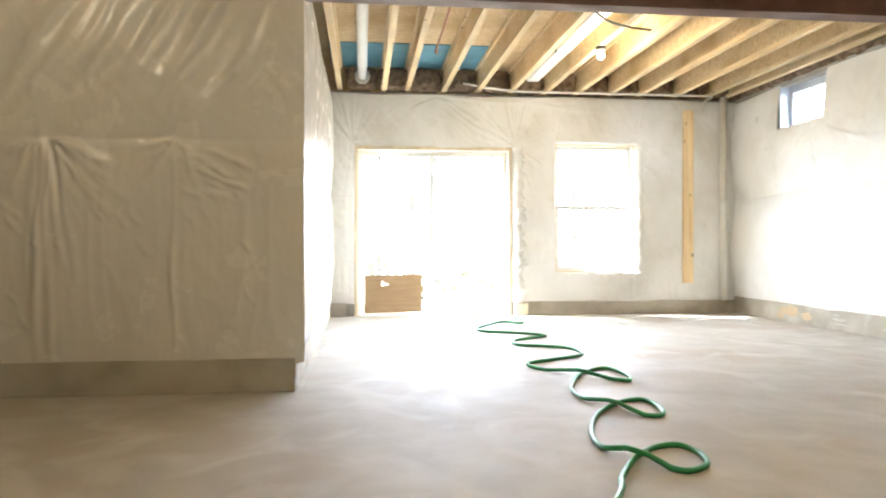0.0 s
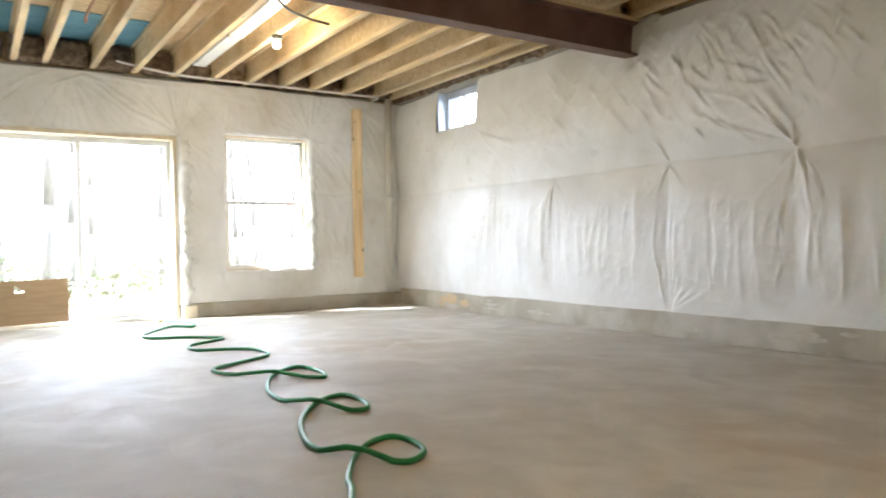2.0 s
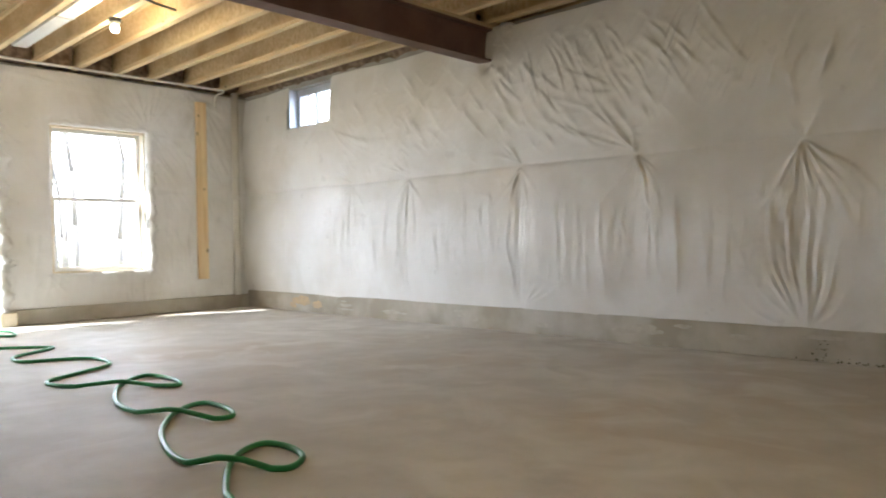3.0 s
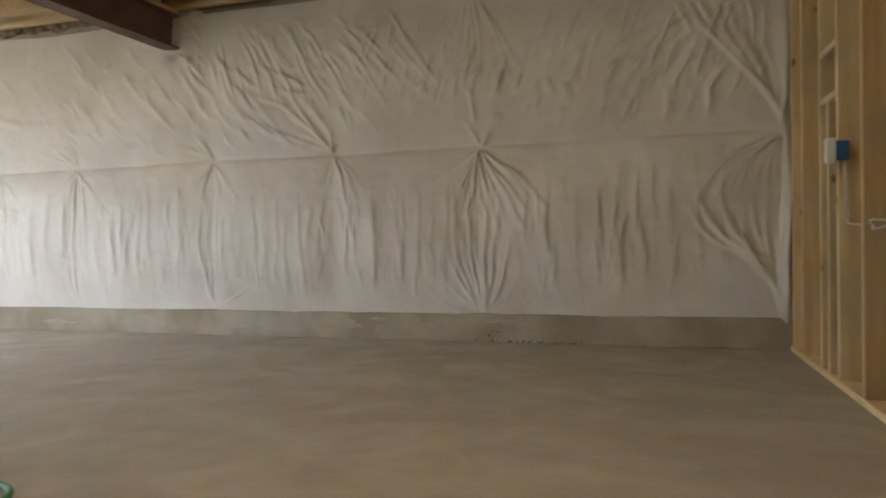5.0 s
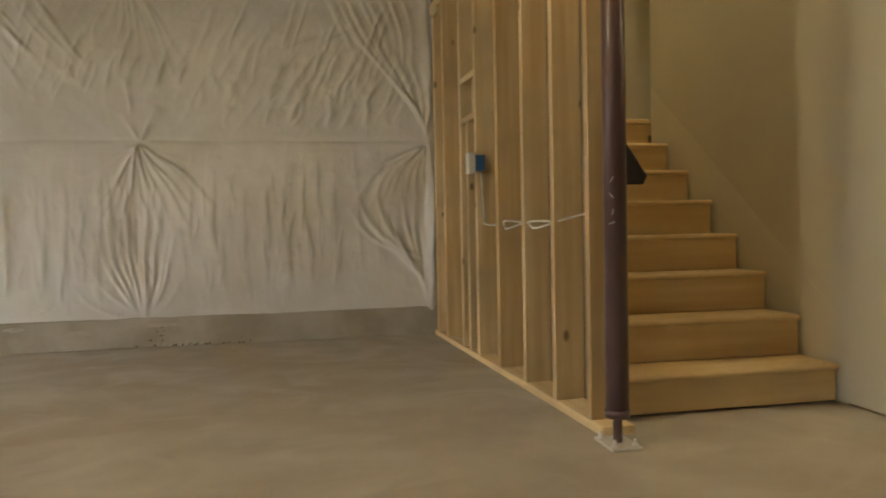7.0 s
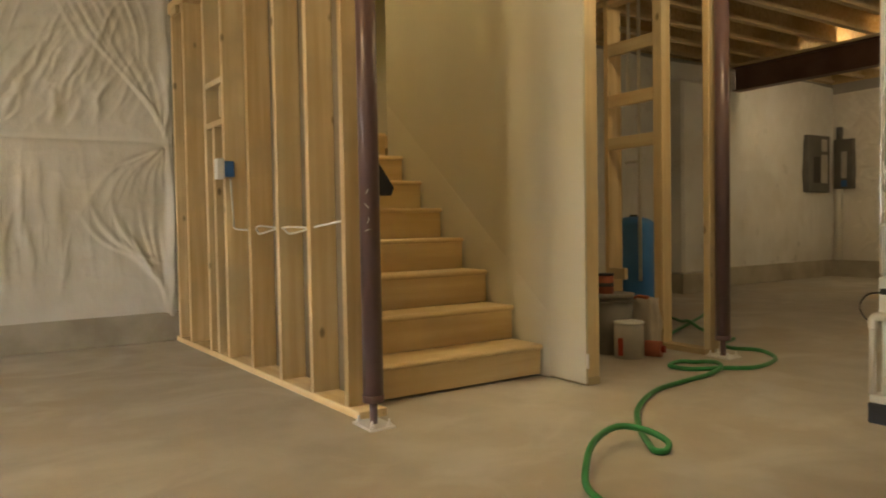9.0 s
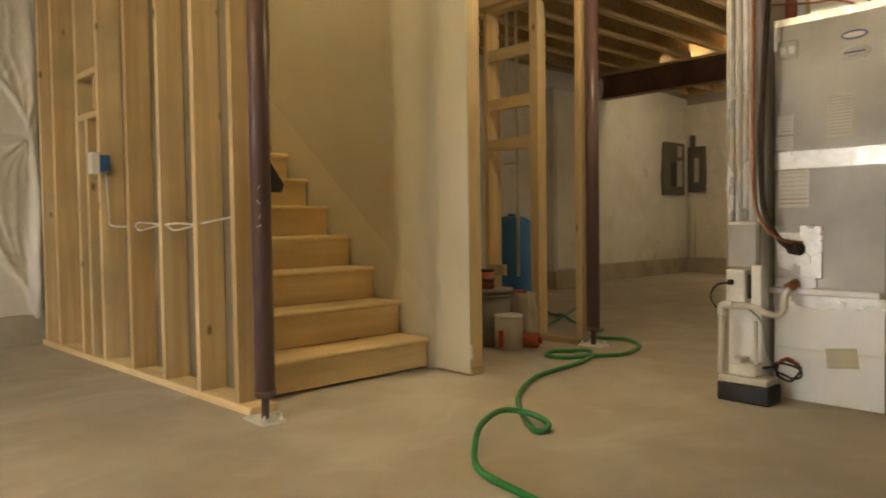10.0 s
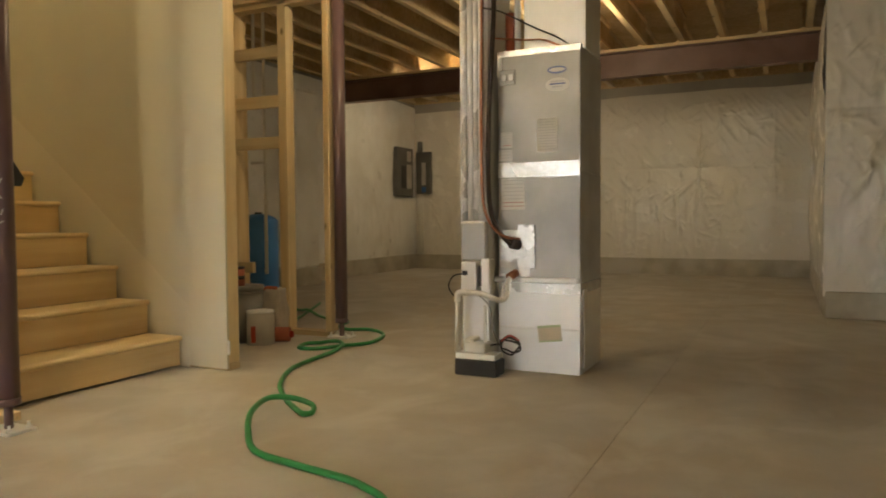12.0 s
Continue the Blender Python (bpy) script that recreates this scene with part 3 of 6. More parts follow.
for k in range(6):
    fold(4.92 - 0.03 * k, 2.22 - 0.03 * k, 4.30 - 0.10 * k, 1.66 + 0.05 * k, 0.02, fix.uniform(0.004, 0.009), 0.024)
for k in range(150):
    y, z = fix.uniform(-1.7, 4.9), fix.uniform(0.65, 1.30)
    fold(y, z, y + fix.uniform(-0.07, 0.07), z - fix.uniform(0.2, 0.5), fix.uniform(-0.02, 0.02), fix.uniform(0.002, 0.006), fix.uniform(0.010, 0.018))
for k in range(64):
    y, z = -1.6 + 0.105 * k + fix.uniform(-0.04, 0.04), fix.uniform(1.05, 1.42)
    fold(y, z, y + fix.uniform(-0.08, 0.08), max(0.24, z - fix.uniform(0.6, 1.1)), fix.uniform(-0.04, 0.04), fix.uniform(0.004, 0.012), fix.uniform(0.022, 0.036))
for k in range(45):
    y, z, s = fix.uniform(0.2, 4.7), fix.uniform(1.55, 2.3), fix.uniform(0.30, 0.70)
    fold(y, z, y + 0.55 * s, z + 0.75 * s, fix.uniform(-0.05, 0.05), fix.uniform(0.004, 0.010), fix.uniform(0.016, 0.028))
for k in range(36):                                      # fine parallel drags that run down from the beam end
    q = k / 36
    y, z = 2.25 - 1.9 * q + fix.uniform(-0.08, 0.08), 2.60 - 0.25 * fix.random()
    s = fix.uniform(0.35, 0.85)
    fold(y, z, y - (0.25 + 0.45 * q) * s, z - 0.85 * s, fix.uniform(-0.05, 0.03), fix.uniform(0.005, 0.012), fix.uniform(0.012, 0.020))
for k in range(40):                                      # long fine creases above the seam towards the partition
    y, z, s = fix.uniform(-2.0, 0.9), fix.uniform(1.7, 2.2), fix.uniform(0.25, 0.60)
    fold(y, z, y - 0.35 * s, z + 0.9 * s, fix.uniform(-0.03, 0.03), fix.uniform(0.005, 0.011), fix.uniform(0.010, 0.016))
east_stars = [(y - U0, z, 0.0, 0.0, 0.3) for y, z in ((-0.21, 1.47), (1.03, 1.505), (2.17, 1.50), (3.62, 1.50), (4.6, 1.48), (-2.30, 1.50), (-0.20, 0.23), (2.18, 0.23), (2.52, 2.46))]
sheet("vapour_barrier_east", (XE + 0.03, U0, 0), (0, 1, 0), (-1, 0, 0), YN - U0, 0.205, 2.77, 0.009, 5, east_stars, 1.49,
      [(s0 - U0, s1 - U0, sz0, 3.0)], amount=0.42, pillow=0.062, held=[y - U0 for y in (-2.30, -0.21, 1.03, 2.17, 3.62, 4.58, 5.9)], lines=east_lines, tucks=[y - U0 for y in (-0.21, 2.17, -2.315)], label="wrinkled white sheeting with tufted seams over long wall")
north_stars = [(d0 - 0.02 - PX, dz + 0.02, 0.8, 0.5, 0.22), (d1 + 0.02 - PX, dz + 0.02, 0.8, 0.6, 0.22), (-0.05 - PX, 2.74, 0.2, 0.7, 0.35),
               (w1 - PX + 0.02, wz1 + 0.02, 0.6, 0.4, 0.2), (3.4 - PX, 2.7, 0.3, 0.5, 0.25)]
north_lines = []
nr = random.Random(44)


def crease(x0, z0, x1, z1, sag=0.02, tall=0.014, wide=0.016, root=0):
    north_lines.append((x0 - PX, z0, x1 - PX, z1, sag, tall, wide, root))


for x0, x1, z1, n in ((0.15, d0 - 0.02, dz + 0.04, 3), (0.10, d1 + 0.02, dz + 0.04, 3), (0.20, 2.3, 2.55, 2), (-0.3, -1.1, 2.1, 3), (2.9, w1, wz1 + 0.03, 3), (3.2, 3.9, 2.3, 3)):
    for k in range(n):
        crease(x0 + nr.uniform(-0.05, 0.05), 2.76, x1 + nr.uniform(-0.10, 0.10), z1 + nr.uniform(-0.02, 0.06), nr.uniform(-0.06, 0.06), nr.uniform(0.008, 0.018), nr.uniform(0.012, 0.022), 1)
for x0, x1 in ((PX + 0.02, d0 - 0.05), (d1 + 0.06, w0 - 0.05), (w1 + 0.05, XE - 0.1)):
    crease(x0, 1.50, x1, 1.49, 0.012, 0.010, 0.010)
for k in range(26):
    x = nr.choice((nr.uniform(d1 + 0.08, w0 - 0.05), nr.uniform(w1 + 0.06, XE - 0.15), nr.uniform(PX + 0.05, d0 - 0.06)))
    z = nr.uniform(0.5, 1.45)
    crease(x, z, x + nr.uniform(-0.06, 0.06), z - nr.uniform(0.15, 0.35), nr.uniform(-0.02, 0.02), nr.uniform(0.004, 0.011), nr.uniform(0.012, 0.024))
for x, z, a0, a1 in ((w1 + 0.03, wz0, -60, 60), (d1 + 0.04, 1.5, -70, 20), (3.42, 1.5, -70, 70), (w0 - 0.03, wz0, -50, 50), (w0 - 0.02, wz1 + 0.02, 110, 200)):
    for k in range(5):
        a, r = radians(nr.uniform(a0, a1)), nr.uniform(0.15, 0.40)
        crease(x, z, x + r * math.sin(a), max(0.2, z - r * math.cos(a)), nr.uniform(-0.03, 0.03), nr.uniform(0.008, 0.016), nr.uniform(0.010, 0.018), 1)
sheet("vapour_barrier_north", (PX, YN + 0.025, 0), (1, 0, 0), (0, -1, 0), XE + 0.02 - PX, 0.16, 2.79, 0.016, 40, north_stars, 1.50,
      [(d0 - PX, d1 - PX, -1, dz), (w0 - PX, w1 - PX, wz0, wz1)], amount=1.3, pillow=0.014, lines=north_lines, label="white sheeting taped round patio door and window")
west_lines = []


def west(x0, z0, x1, z1, sag, tall, wide, root=0):
    west_lines.append((x0, z0, x1, z1, sag, tall * (1.35 if z0 > 1.55 else 1.15), wide * 1.15, root))


for uc, z, a0, a1, n, r0, r1, tall in ((2.18, 1.50, -8, 12, 6, 0.7, 1.2, 0.016), (2.22, 1.50, 12, 68, 15, 0.22, 0.62, 0.016), (2.10, 1.50, -60, -10, 8, 0.2, 0.5, 0.012),
                                       (2.88, 1.51, -75, -20, 7, 0.12, 0.30, 0.012), (2.92, 1.48, 10, 70, 6, 0.2, 0.6, 0.007), (1.45, 1.5, -50, 60, 12, 0.2, 0.6, 0.012)):
    for k in range(n):
        a, r = radians(a0 + (a1 - a0) * (k + fix.random()) / n), fix.uniform(r0, r1)
        west(uc + fix.uniform(-0.04, 0.04), z, uc + r * math.sin(a), z - r * math.cos(a), fix.uniform(-0.03, 0.03), tall * fix.uniform(0.6, 1.1), fix.uniform(0.012, 0.020), 1)
west(2.88, 1.54, 2.89, 0.10, 0.0, 0.014, 0.011)
west(2.13, 0.14, 2.14, 1.60, 0.02, 0.018, 0.020)
west(2.22, 0.14, 2.20, 0.80, 0.02, 0.018, 0.018)
for k in range(15):
    x, z, s = 1.35 + 0.115 * k + fix.uniform(-0.03, 0.03), fix.uniform(1.56, 1.85), fix.uniform(0.75, 1.15)
    west(x, z, x + 0.52 * s, z + 0.84 * s, fix.uniform(-0.08, 0.02), fix.uniform(0.014, 0.030), fix.uniform(0.026, 0.044))
for k in range(20):
    x, z, s = fix.uniform(1.3, 3.25), fix.uniform(1.56, 2.35), fix.uniform(0.25, 0.55)
    west(x, z, x + 0.50 * s, z + 0.86 * s, fix.uniform(-0.06, 0.06), fix.uniform(0.006, 0.014), fix.uniform(0.014, 0.026))
for k in range(15):
    x, z, s = fix.uniform(2.90, 3.22), fix.uniform(1.20, 1.46), fix.uniform(0.12, 0.26)
    west(x, z, x + 0.92 * s, z - 0.36 * s, fix.uniform(-0.02, 0.02), fix.uniform(0.007, 0.013), fix.uniform(0.010, 0.015))
for k in range(30):
    x, z, s = fix.uniform(1.3, 3.3), fix.uniform(0.5, 1.3), fix.uniform(0.10, 0.26)
    west(x, z, x + 0.55 * s, z - 0.80 * s, fix.uniform(-0.03, 0.03), fix.uniform(0.003, 0.010), fix.uniform(0.010, 0.018))


def crumple(seed, width, count, tall, up=0.6):
    """Short creases scattered over a loose sheet, mostly hanging."""
    r, out = random.Random(seed), []
    for k in range(count):
        x, z, s, a = r.uniform(0.05, width - 0.05), r.uniform(0.3, 2.6), r.uniform(0.10, 0.42), r.gauss(0, up)
        out.append((x, z, x + s * math.sin(a), z - s * math.cos(a), r.uniform(-0.05, 0.05), tall * r.uniform(0.3, 1.2), r.uniform(0.010, 0.024), 0))
    return out


south_lines = crumple(7, XE - QX, 460, 0.013, 0.8)
rs = random.Random(17)
for uc, n, tall in ((4.62, 13, 0.012), (3.2, 8, 0.009), (1.8, 8, 0.009), (5.6, 8, 0.009)):
    south_lines.append((uc, 2.64, uc + 0.02, 0.25, 0.01, 0.013, 0.014, 0))
    for k in range(n):
        a, r = radians(rs.uniform(-60, 60)), rs.uniform(0.35, 0.85)
        south_lines.append((uc, 1.40, uc + r * math.sin(a), 1.40 - r * math.cos(a), rs.uniform(-0.08, 0.08), tall * rs.uniform(0.5, 1.1), rs.uniform(0.016, 0.028), 1))
        a, r = radians(rs.uniform(115, 245)), rs.uniform(0.15, 0.5)
        south_lines.append((uc, 1.55, uc + r * math.sin(a), 1.55 - r * math.cos(a), rs.uniform(-0.06, 0.06), 0.7 * tall * rs.uniform(0.5, 1.1), rs.uniform(0.012, 0.022), 1))
block_lines = crumple(8, 2.2, 420, 0.014, 0.5)
sheet("vapour_barrier_west_block", (PX - 3.6, PY + 0.03, 0), (1, 0, 0), (0, -1, 0), 3.648, 0.178, 2.80, 0.0115, 61, [(2.21, 1.52, 0, 0, 0.3), (2.88, 1.52, 0, 0, 0.3)], 1.52, material=poly_clear,
      amount=0.4, pillow=0.012, lines=west_lines, tucks=(2.13, 2.22, 2.88), label="translucent poly sheeting with creases over insulated block", ragged=0.04)
sheet("vapour_barrier_west_side", (PX - 0.025, YN, 0), (0, -1, 0), (1, 0, 0), YN - PY - 0.01, 0.17, 2.80, 0.02, 77, [(2.0, 1.5, 0.7, 0.8, 0.3)], 1.5,
      material=poly_clear, amount=0.9, pillow=0.03, label="creased poly sheeting catching daylight beside patio door")
sheet("vapour_barrier_south", (XE, YS - 0.02, 0), (-1, 0, 0), (0, 1, 0), XE - QX, 0.23, 2.66, 0.013, 90,
      [(4.6, 1.55, 0, 0, 0.3), (3.2, 1.55, 0, 0, 0.3), (1.8, 1.55, 0, 0, 0.3)], 1.55, material=poly_clear, amount=0.8, lines=south_lines,
      label="creased translucent sheeting over far wall")
sheet("vapour_barrier_south_side", (QX - 0.02, QY + 0.012, 0), (0, -1, 0), (1, 0, 0), QY - YS, 0.20, 2.75, 0.025, 95, [(1.2, 1.5, 0.6, 0.8, 0.3)], 1.5, material=poly_clear)
sheet("vapour_barrier_south_block", (QX + 0.02, QY - 0.03, 0), (-1, 0, 0), (0, 1, 0), 2.22, 0.20, 2.80, 0.011, 99,
      [(0.15, 1.75, 0, 0, 0.3), (0.9, 1.6, 0, 0, 0.3)], 1.7, material=poly_clear, amount=0.8, lines=block_lines, label="shiny crumpled poly sheeting over block corner", ragged=0.05)
sheet("vapour_barrier_east_far", (XE + 0.03, YS, 0), (0, 1, 0), (-1, 0, 0), -3.85 - YS, 0.235, 2.77, 0.03, 110, [(1.5, 1.5, 0.5, 0.6, 0.3), (4.2, 1.5, 0.5, 0.6, 0.3)], 1.5)

# ceiling: deck with a stair opening, joists, beams
SW0 = 1.10                                         # west edge of the stair opening
deck = single("ceiling", box_bm(XW - 0.3, XE + 0.4, STAIR_N + 0.03, YN + 0.35, DECK, DECK + 0.02), osb, "bare strand-board subfloor above open joists", "ceiling", kind="structure")
bm = box_bm(XW - 0.3, XE + 0.4, YS - 0.4, STAIR_S - 0.12, DECK, DECK + 0.02)
box(bm, XW - 0.3, SW0, STAIR_S - 0.12, STAIR_N + 0.03, DECK, DECK + 0.02)
single("ceiling_far", bm, osb, "bare strand-board subfloor above open joists", "ceiling", kind="structure")


def joist(x, y0, y1):
    j = thing("floor_joist", (x, y0, JOIST), "open wood I-joist with pale flanges and strand-board web", "joist", "floor joists", "structure")
    part("flange", box_bm(x - 0.031, x + 0.031, y0, y1, JOIST, JOIST + 0.040, bev=0.002), pine_y, j)
    part("flange", box_bm(x - 0.031, x + 0.031, y0, y1, DECK - 0.040, DECK - 0.001, bev=0.002), pine_y, j)
    part("web", box_bm(x - 0.005, x + 0.005, y0, y1, JOIST + 0.040, DECK - 0.040), osb, j)


for x in (-1.10, -0.55, -0.26, 0.20, 0.63, 1.05, 1.49, 1.91, 2.34, 2.74, 3.22, 3.66, 3.93):
    joist(x, 2.56, YN + 0.02)
for i in range(24):
    x = -5.75 + 0.425 * i
    joist(x, STAIR_N + 0.17, 2.53)
    if x < SW0 - 0.05:
        joist(x, -9.30, STAIR_N + 0.0)
    else:
        joist(x, -9.30, STAIR_S - 0.14)
    if x > QX:
        joist(x + 0.05, YS - 0.02, -9.32)


def steel_beam(y, x0, x1, z0=2.485, z1=2.785):
    b = thing("steel_beam", ((x0 + x1) / 2, y, z0), "dark red-brown primed steel I-beam carrying joists", "beam", "steel beams", "structure")
    bm = box_bm(x0, x1, y - 0.075, y + 0.075, z0, z0 + 0.016, bev=0.002)
    box(bm, x0, x1, y - 0.006, y + 0.006, z0 + 0.016, z1 - 0.016)
    box(bm, x0, x1, y - 0.075, y + 0.075, z1 - 0.016, z1, bev=0.002)
    part("profile", bm, steel, b)
    part("nailer", box_bm(x0, x1, y - 0.07, y + 0.07, z1, JOIST, bev=0.003), pine_x, b, "pale lumber nailer plate")


steel_beam(2.545, XW, XE + 0.10)
steel_beam(-9.30, QX - 0.05, XE - 0.02)
# framed drop over the partition and over the utility corner
single("partition_beam", box_bm(SW0 - 0.05, XE, -2.595, STAIR_N + 0.17, 2.54, JOIST, bev=0.004), pine_x, "built-up lumber beam over stud partition", "beam", kind="structure")
single("utility_beam", box_bm(0.35, 3.08, -4.99, -4.85, 2.42, 2.62, bev=0.004), pine_x, "built-up lumber header over utility framing", "beam", kind="structure")
single("utility_beam_pad", box_bm(0.35, 3.08, -4.97, -4.87, 2.62, JOIST, bev=0.004), osb, "strand-board packing above header", "beam", kind="structure")
# insulation along the rim and the underlay
bm = bmesh.new()
for i, x in enumerate((-0.83, -0.41, -0.03, 0.41, 0.84, 1.27, 1.70, 2.12, 2.54, 2.98, 3.44, 3.79)):
    n0 = len(bm.verts)
    bmesh.ops.create_icosphere(bm, subdivisions=4, radius=1.0)
    bm.verts.ensure_lookup_table()
    for v in bm.verts[n0:]:
        q = Vector([math.copysign(abs(c) ** 0.45, c) for c in v.co])
        k = 1 + 0.22 * noise.noise(q * 2.1 + Vector((i * 3.1, 0, 0))) + 0.10 * noise.noise(q * 6 + Vector((i, 2, 0)))
        v.co = Vector((x + q.x * 0.185 * k, YN + 0.02 + q.y * 0.10 * k, 2.955 + q.z * 0.135 * k))
for f in bm.faces:
    f.smooth = True
single("rim_insulation", bm, batt, "brown fibrous batts stuffed between joist ends", "insulation", kind="structure")
bm = bmesh.new()
for i in range(14):
    y = 2.9 + 0.30 * i
    n0 = len(bm.verts)
    bmesh.ops.create_icosphere(bm, subdivisions=3, radius=1.0)
    bm.verts.ensure_lookup_table()
    for v in bm.verts[n0:]:
        q = v.co.copy()
        k = 1 + 0.3 * noise.noise(q * 2.3 + Vector((i * 2.7, 5, 0)))
        v.co = Vector((XE + 0.05 + q.x * 0.09 * k, y + q.y * 0.21 * k, 2.93 + q.z * 0.15 * k))
single("rim_insulation_east", bm, batt, "brown fibrous batts along top of long wall", "insulation", kind="structure")
bm = bmesh.new()
for xa, xb in ((-1.19, -1.14), (-1.06, -0.59), (-0.51, -0.30), (-0.22, 0.16), (0.24, 0.59)):
    box(bm, xa, xb, 5.75, YN + 0.02, DECK - 0.012, DECK - 0.004)
single("blue_underlay", bm, bluefoam, "blue foam board fixed under the subfloor between joists", "foam board", kind="structure")
single("rim_board", box_bm(XW, XE + 0.33, YN + 0.12, YN + 0.30, TOP, DECK), osb, "strand-board rim closing joist ends", "rim", kind="structure")
single("rim_board_east", box_bm(XE + 0.12, XE + 0.33, YS - 0.3, YN + 0.12, TOP, DECK), osb, "strand-board rim along long wall", "rim", kind="structure")
single("rim_board_far", box_bm(XW, XE + 0.33, YS - 0.30, YS - 0.06, TOP, DECK), osb, "strand-board rim at far wall", "rim", kind="structure")
single("rim_board_west", box_bm(XW - 0.3, XW - 0.02, YS, YN, TOP, DECK), osb, "strand-board rim at west wall", "rim", kind="structure")

# ---- patio door ----
door = thing("door_1", ((d0 + d1) / 2, YN, 0), "closed sliding patio door with two tall panes in pale wooden jambs", "door", kind="structure")
yo = YN + 0.02
part("jamb", box_bm(d0, d0 + 0.045, yo - 0.03, yo + 0.25, 0, dz, bev=0.004), frame_wood, door, "pale wooden jamb")
part("jamb", box_bm(d1 - 0.045, d1, yo - 0.03, yo + 0.25, 0, dz, bev=0.004), frame_wood, door, "pale wooden jamb")
part("head", box_bm(d0 + 0.045, d1 - 0.045, yo - 0.03, yo + 0.25, dz - 0.05, dz, bev=0.004), frame_wood, door, "pale wooden head jamb")
part("sill", box_bm(d0 + 0.045, d1 - 0.045, yo - 0.02, yo + 0.25, 0, 0.045, bev=0.006), vinyl, door)
xm = (d0 + d1) / 2 - 0.02
for k, (xa, xb, yy) in enumerate(((d0 + 0.045, xm + 0.03, yo + 0.17), (xm - 0.03, d1 - 0.045, yo + 0.11))):
    leafp = part("sash", box(box(box(box_bm(xa, xa + 0.055, yy, yy + 0.045, 0.046, dz - 0.05, bev=0.004), xb - 0.055, xb, yy, yy + 0.045, 0.046, dz - 0.05, bev=0.004),
                 xa + 0.055, xb - 0.055, yy, yy + 0.045, 0.046, 0.14, bev=0.004), xa + 0.055, xb - 0.055, yy, yy + 0.045, dz - 0.11, dz - 0.05, bev=0.004), vinyl, door, "white vinyl sash")
    p = part("pane", box_bm(xa + 0.055, xb - 0.055, yy + 0.018, yy + 0.026, 0.14, dz - 0.11), glass, leafp, "clear glass")
    p.visible_shadow = False
part("door_handle", box_bm(d1 - 0.085, d1 - 0.065, yo + 0.075, yo + 0.108, 0.95, 1.15, bev=0.005), vinyl, door)

# ---- window over the ledge ----
win = thing("window_1", ((w0 + w1) / 2, YN, wz0), "double-hung window set deep in pale wooden jambs", "window", kind="structure")
part("jamb", box_bm(w0, w0 + 0.03, yo - 0.01, yo + 0.17, wz0, wz1, bev=0.003), frame_wood, win)
part("jamb", box_bm(w1 - 0.03, w1, yo - 0.01, yo + 0.17, wz0, wz1, bev=0.003), frame_wood, win)
part("head", box_bm(w0 + 0.03, w1 - 0.03, yo - 0.01, yo + 0.17, wz1 - 0.03, wz1, bev=0.003), frame_wood, win)
part("window_sill", box_bm(w0 + 0.03, w1 - 0.03, yo - 0.01, yo + 0.17, wz0, wz0 + 0.03, bev=0.003), frame_wood, win)
zm = 1.375
for za, zb, yy in ((wz0 + 0.031, zm + 0.02, yo + 0.06), (zm - 0.02, wz1 - 0.031, yo + 0.10)):
    bm = box_bm(w0 + 0.031, w0 + 0.075, yy, yy + 0.035, za, zb, bev=0.003)
    box(bm, w1 - 0.075, w1 - 0.031, yy, yy + 0.035, za, zb, bev=0.003)
    box(bm, w0 + 0.075, w1 - 0.075, yy, yy + 0.035, za, za + 0.045, bev=0.003)
    box(bm, w0 + 0.075, w1 - 0.075, yy, yy + 0.035, zb - 0.04, zb, bev=0.003)
    s = part("sash", bm, vinyl, win, "white vinyl sash")
    p = part("pane", box_bm(w0 + 0.075, w1 - 0.075, yy + 0.012, yy + 0.02, za + 0.045, zb - 0.04), glass, s, "clear glass")
    p.visible_shadow = False

# sheeting folded into the window and door reveals
def reveal(name, strips, label):
    bm = bmesh.new()
    for k, (p, q, inward, flare) in enumerate(strips):
        p, q, inward = Vector(p), Vector(q), Vector(inward)
        n = max(8, int((q - p).length / 0.03))
        rows = []
        for i in range(n + 1):
            c = p.lerp(q, i / n)
            w = noise.noise(Vector((i * 0.45, k * 9.1, 2.0)))
            w2 = noise.noise(Vector((i * 0.9, k * 5.3, 7.0)))
            lip = 0.035 + 0.022 * w
            out = flare * (0.55 + 0.9 * abs(w2))
            rows.append([bm.verts.new(c - inward * (0.045 + 0.02 * w2 + 1.1 * out) + Vector((0, -0.010 - 0.008 * w, 0))), bm.verts.new(c - inward * (0.01 + 0.6 * out) + Vector((0, -0.022 - 0.012 * w2 - out, 0))),
                         bm.verts.new(c + inward * (0.010 + 0.008 * w) + Vector((0, -0.004, 0))), bm.verts.new(c + inward * (0.012 + 0.010 * w2) + Vector((0, lip, 0)))])
        for a, b in zip(rows, rows[1:]):
            for j in range(3):
                f = bm.faces.new((a[j], a[j + 1], b[j + 1], b[j]))
                f.smooth = True
    return single(name, bm, poly, label, "sheeting", kind="structure")


ry = YN + 0.005
reveal("trim_window", [((w0, ry, wz0), (w0, ry, wz1), (1, 0, 0), 0.015), ((w1, ry, wz0), (w1, ry, wz1), (-1, 0, 0), 0.07), ((w0, ry, wz1), (w1, ry, wz1), (0, 0, -1), 0.02),
                       ((w0, ry, wz0), (w1, ry, wz0), (0, 0, 1), 0.01)], "ragged edge of white sheeting folded round window")
reveal("trim_door", [((d0 - 0.01, ry, 0.16), (d0 - 0.01, ry, dz), (1, 0, 0), 0.01), ((d1 + 0.01, ry, 0.16), (d1 + 0.01, ry, dz), (-1, 0, 0), 0.12), ((d0, ry, dz + 0.01), (d1, ry, dz + 0.01), (0, 0, -1), 0.01)],
       "ragged edge of white sheeting folded round patio door")

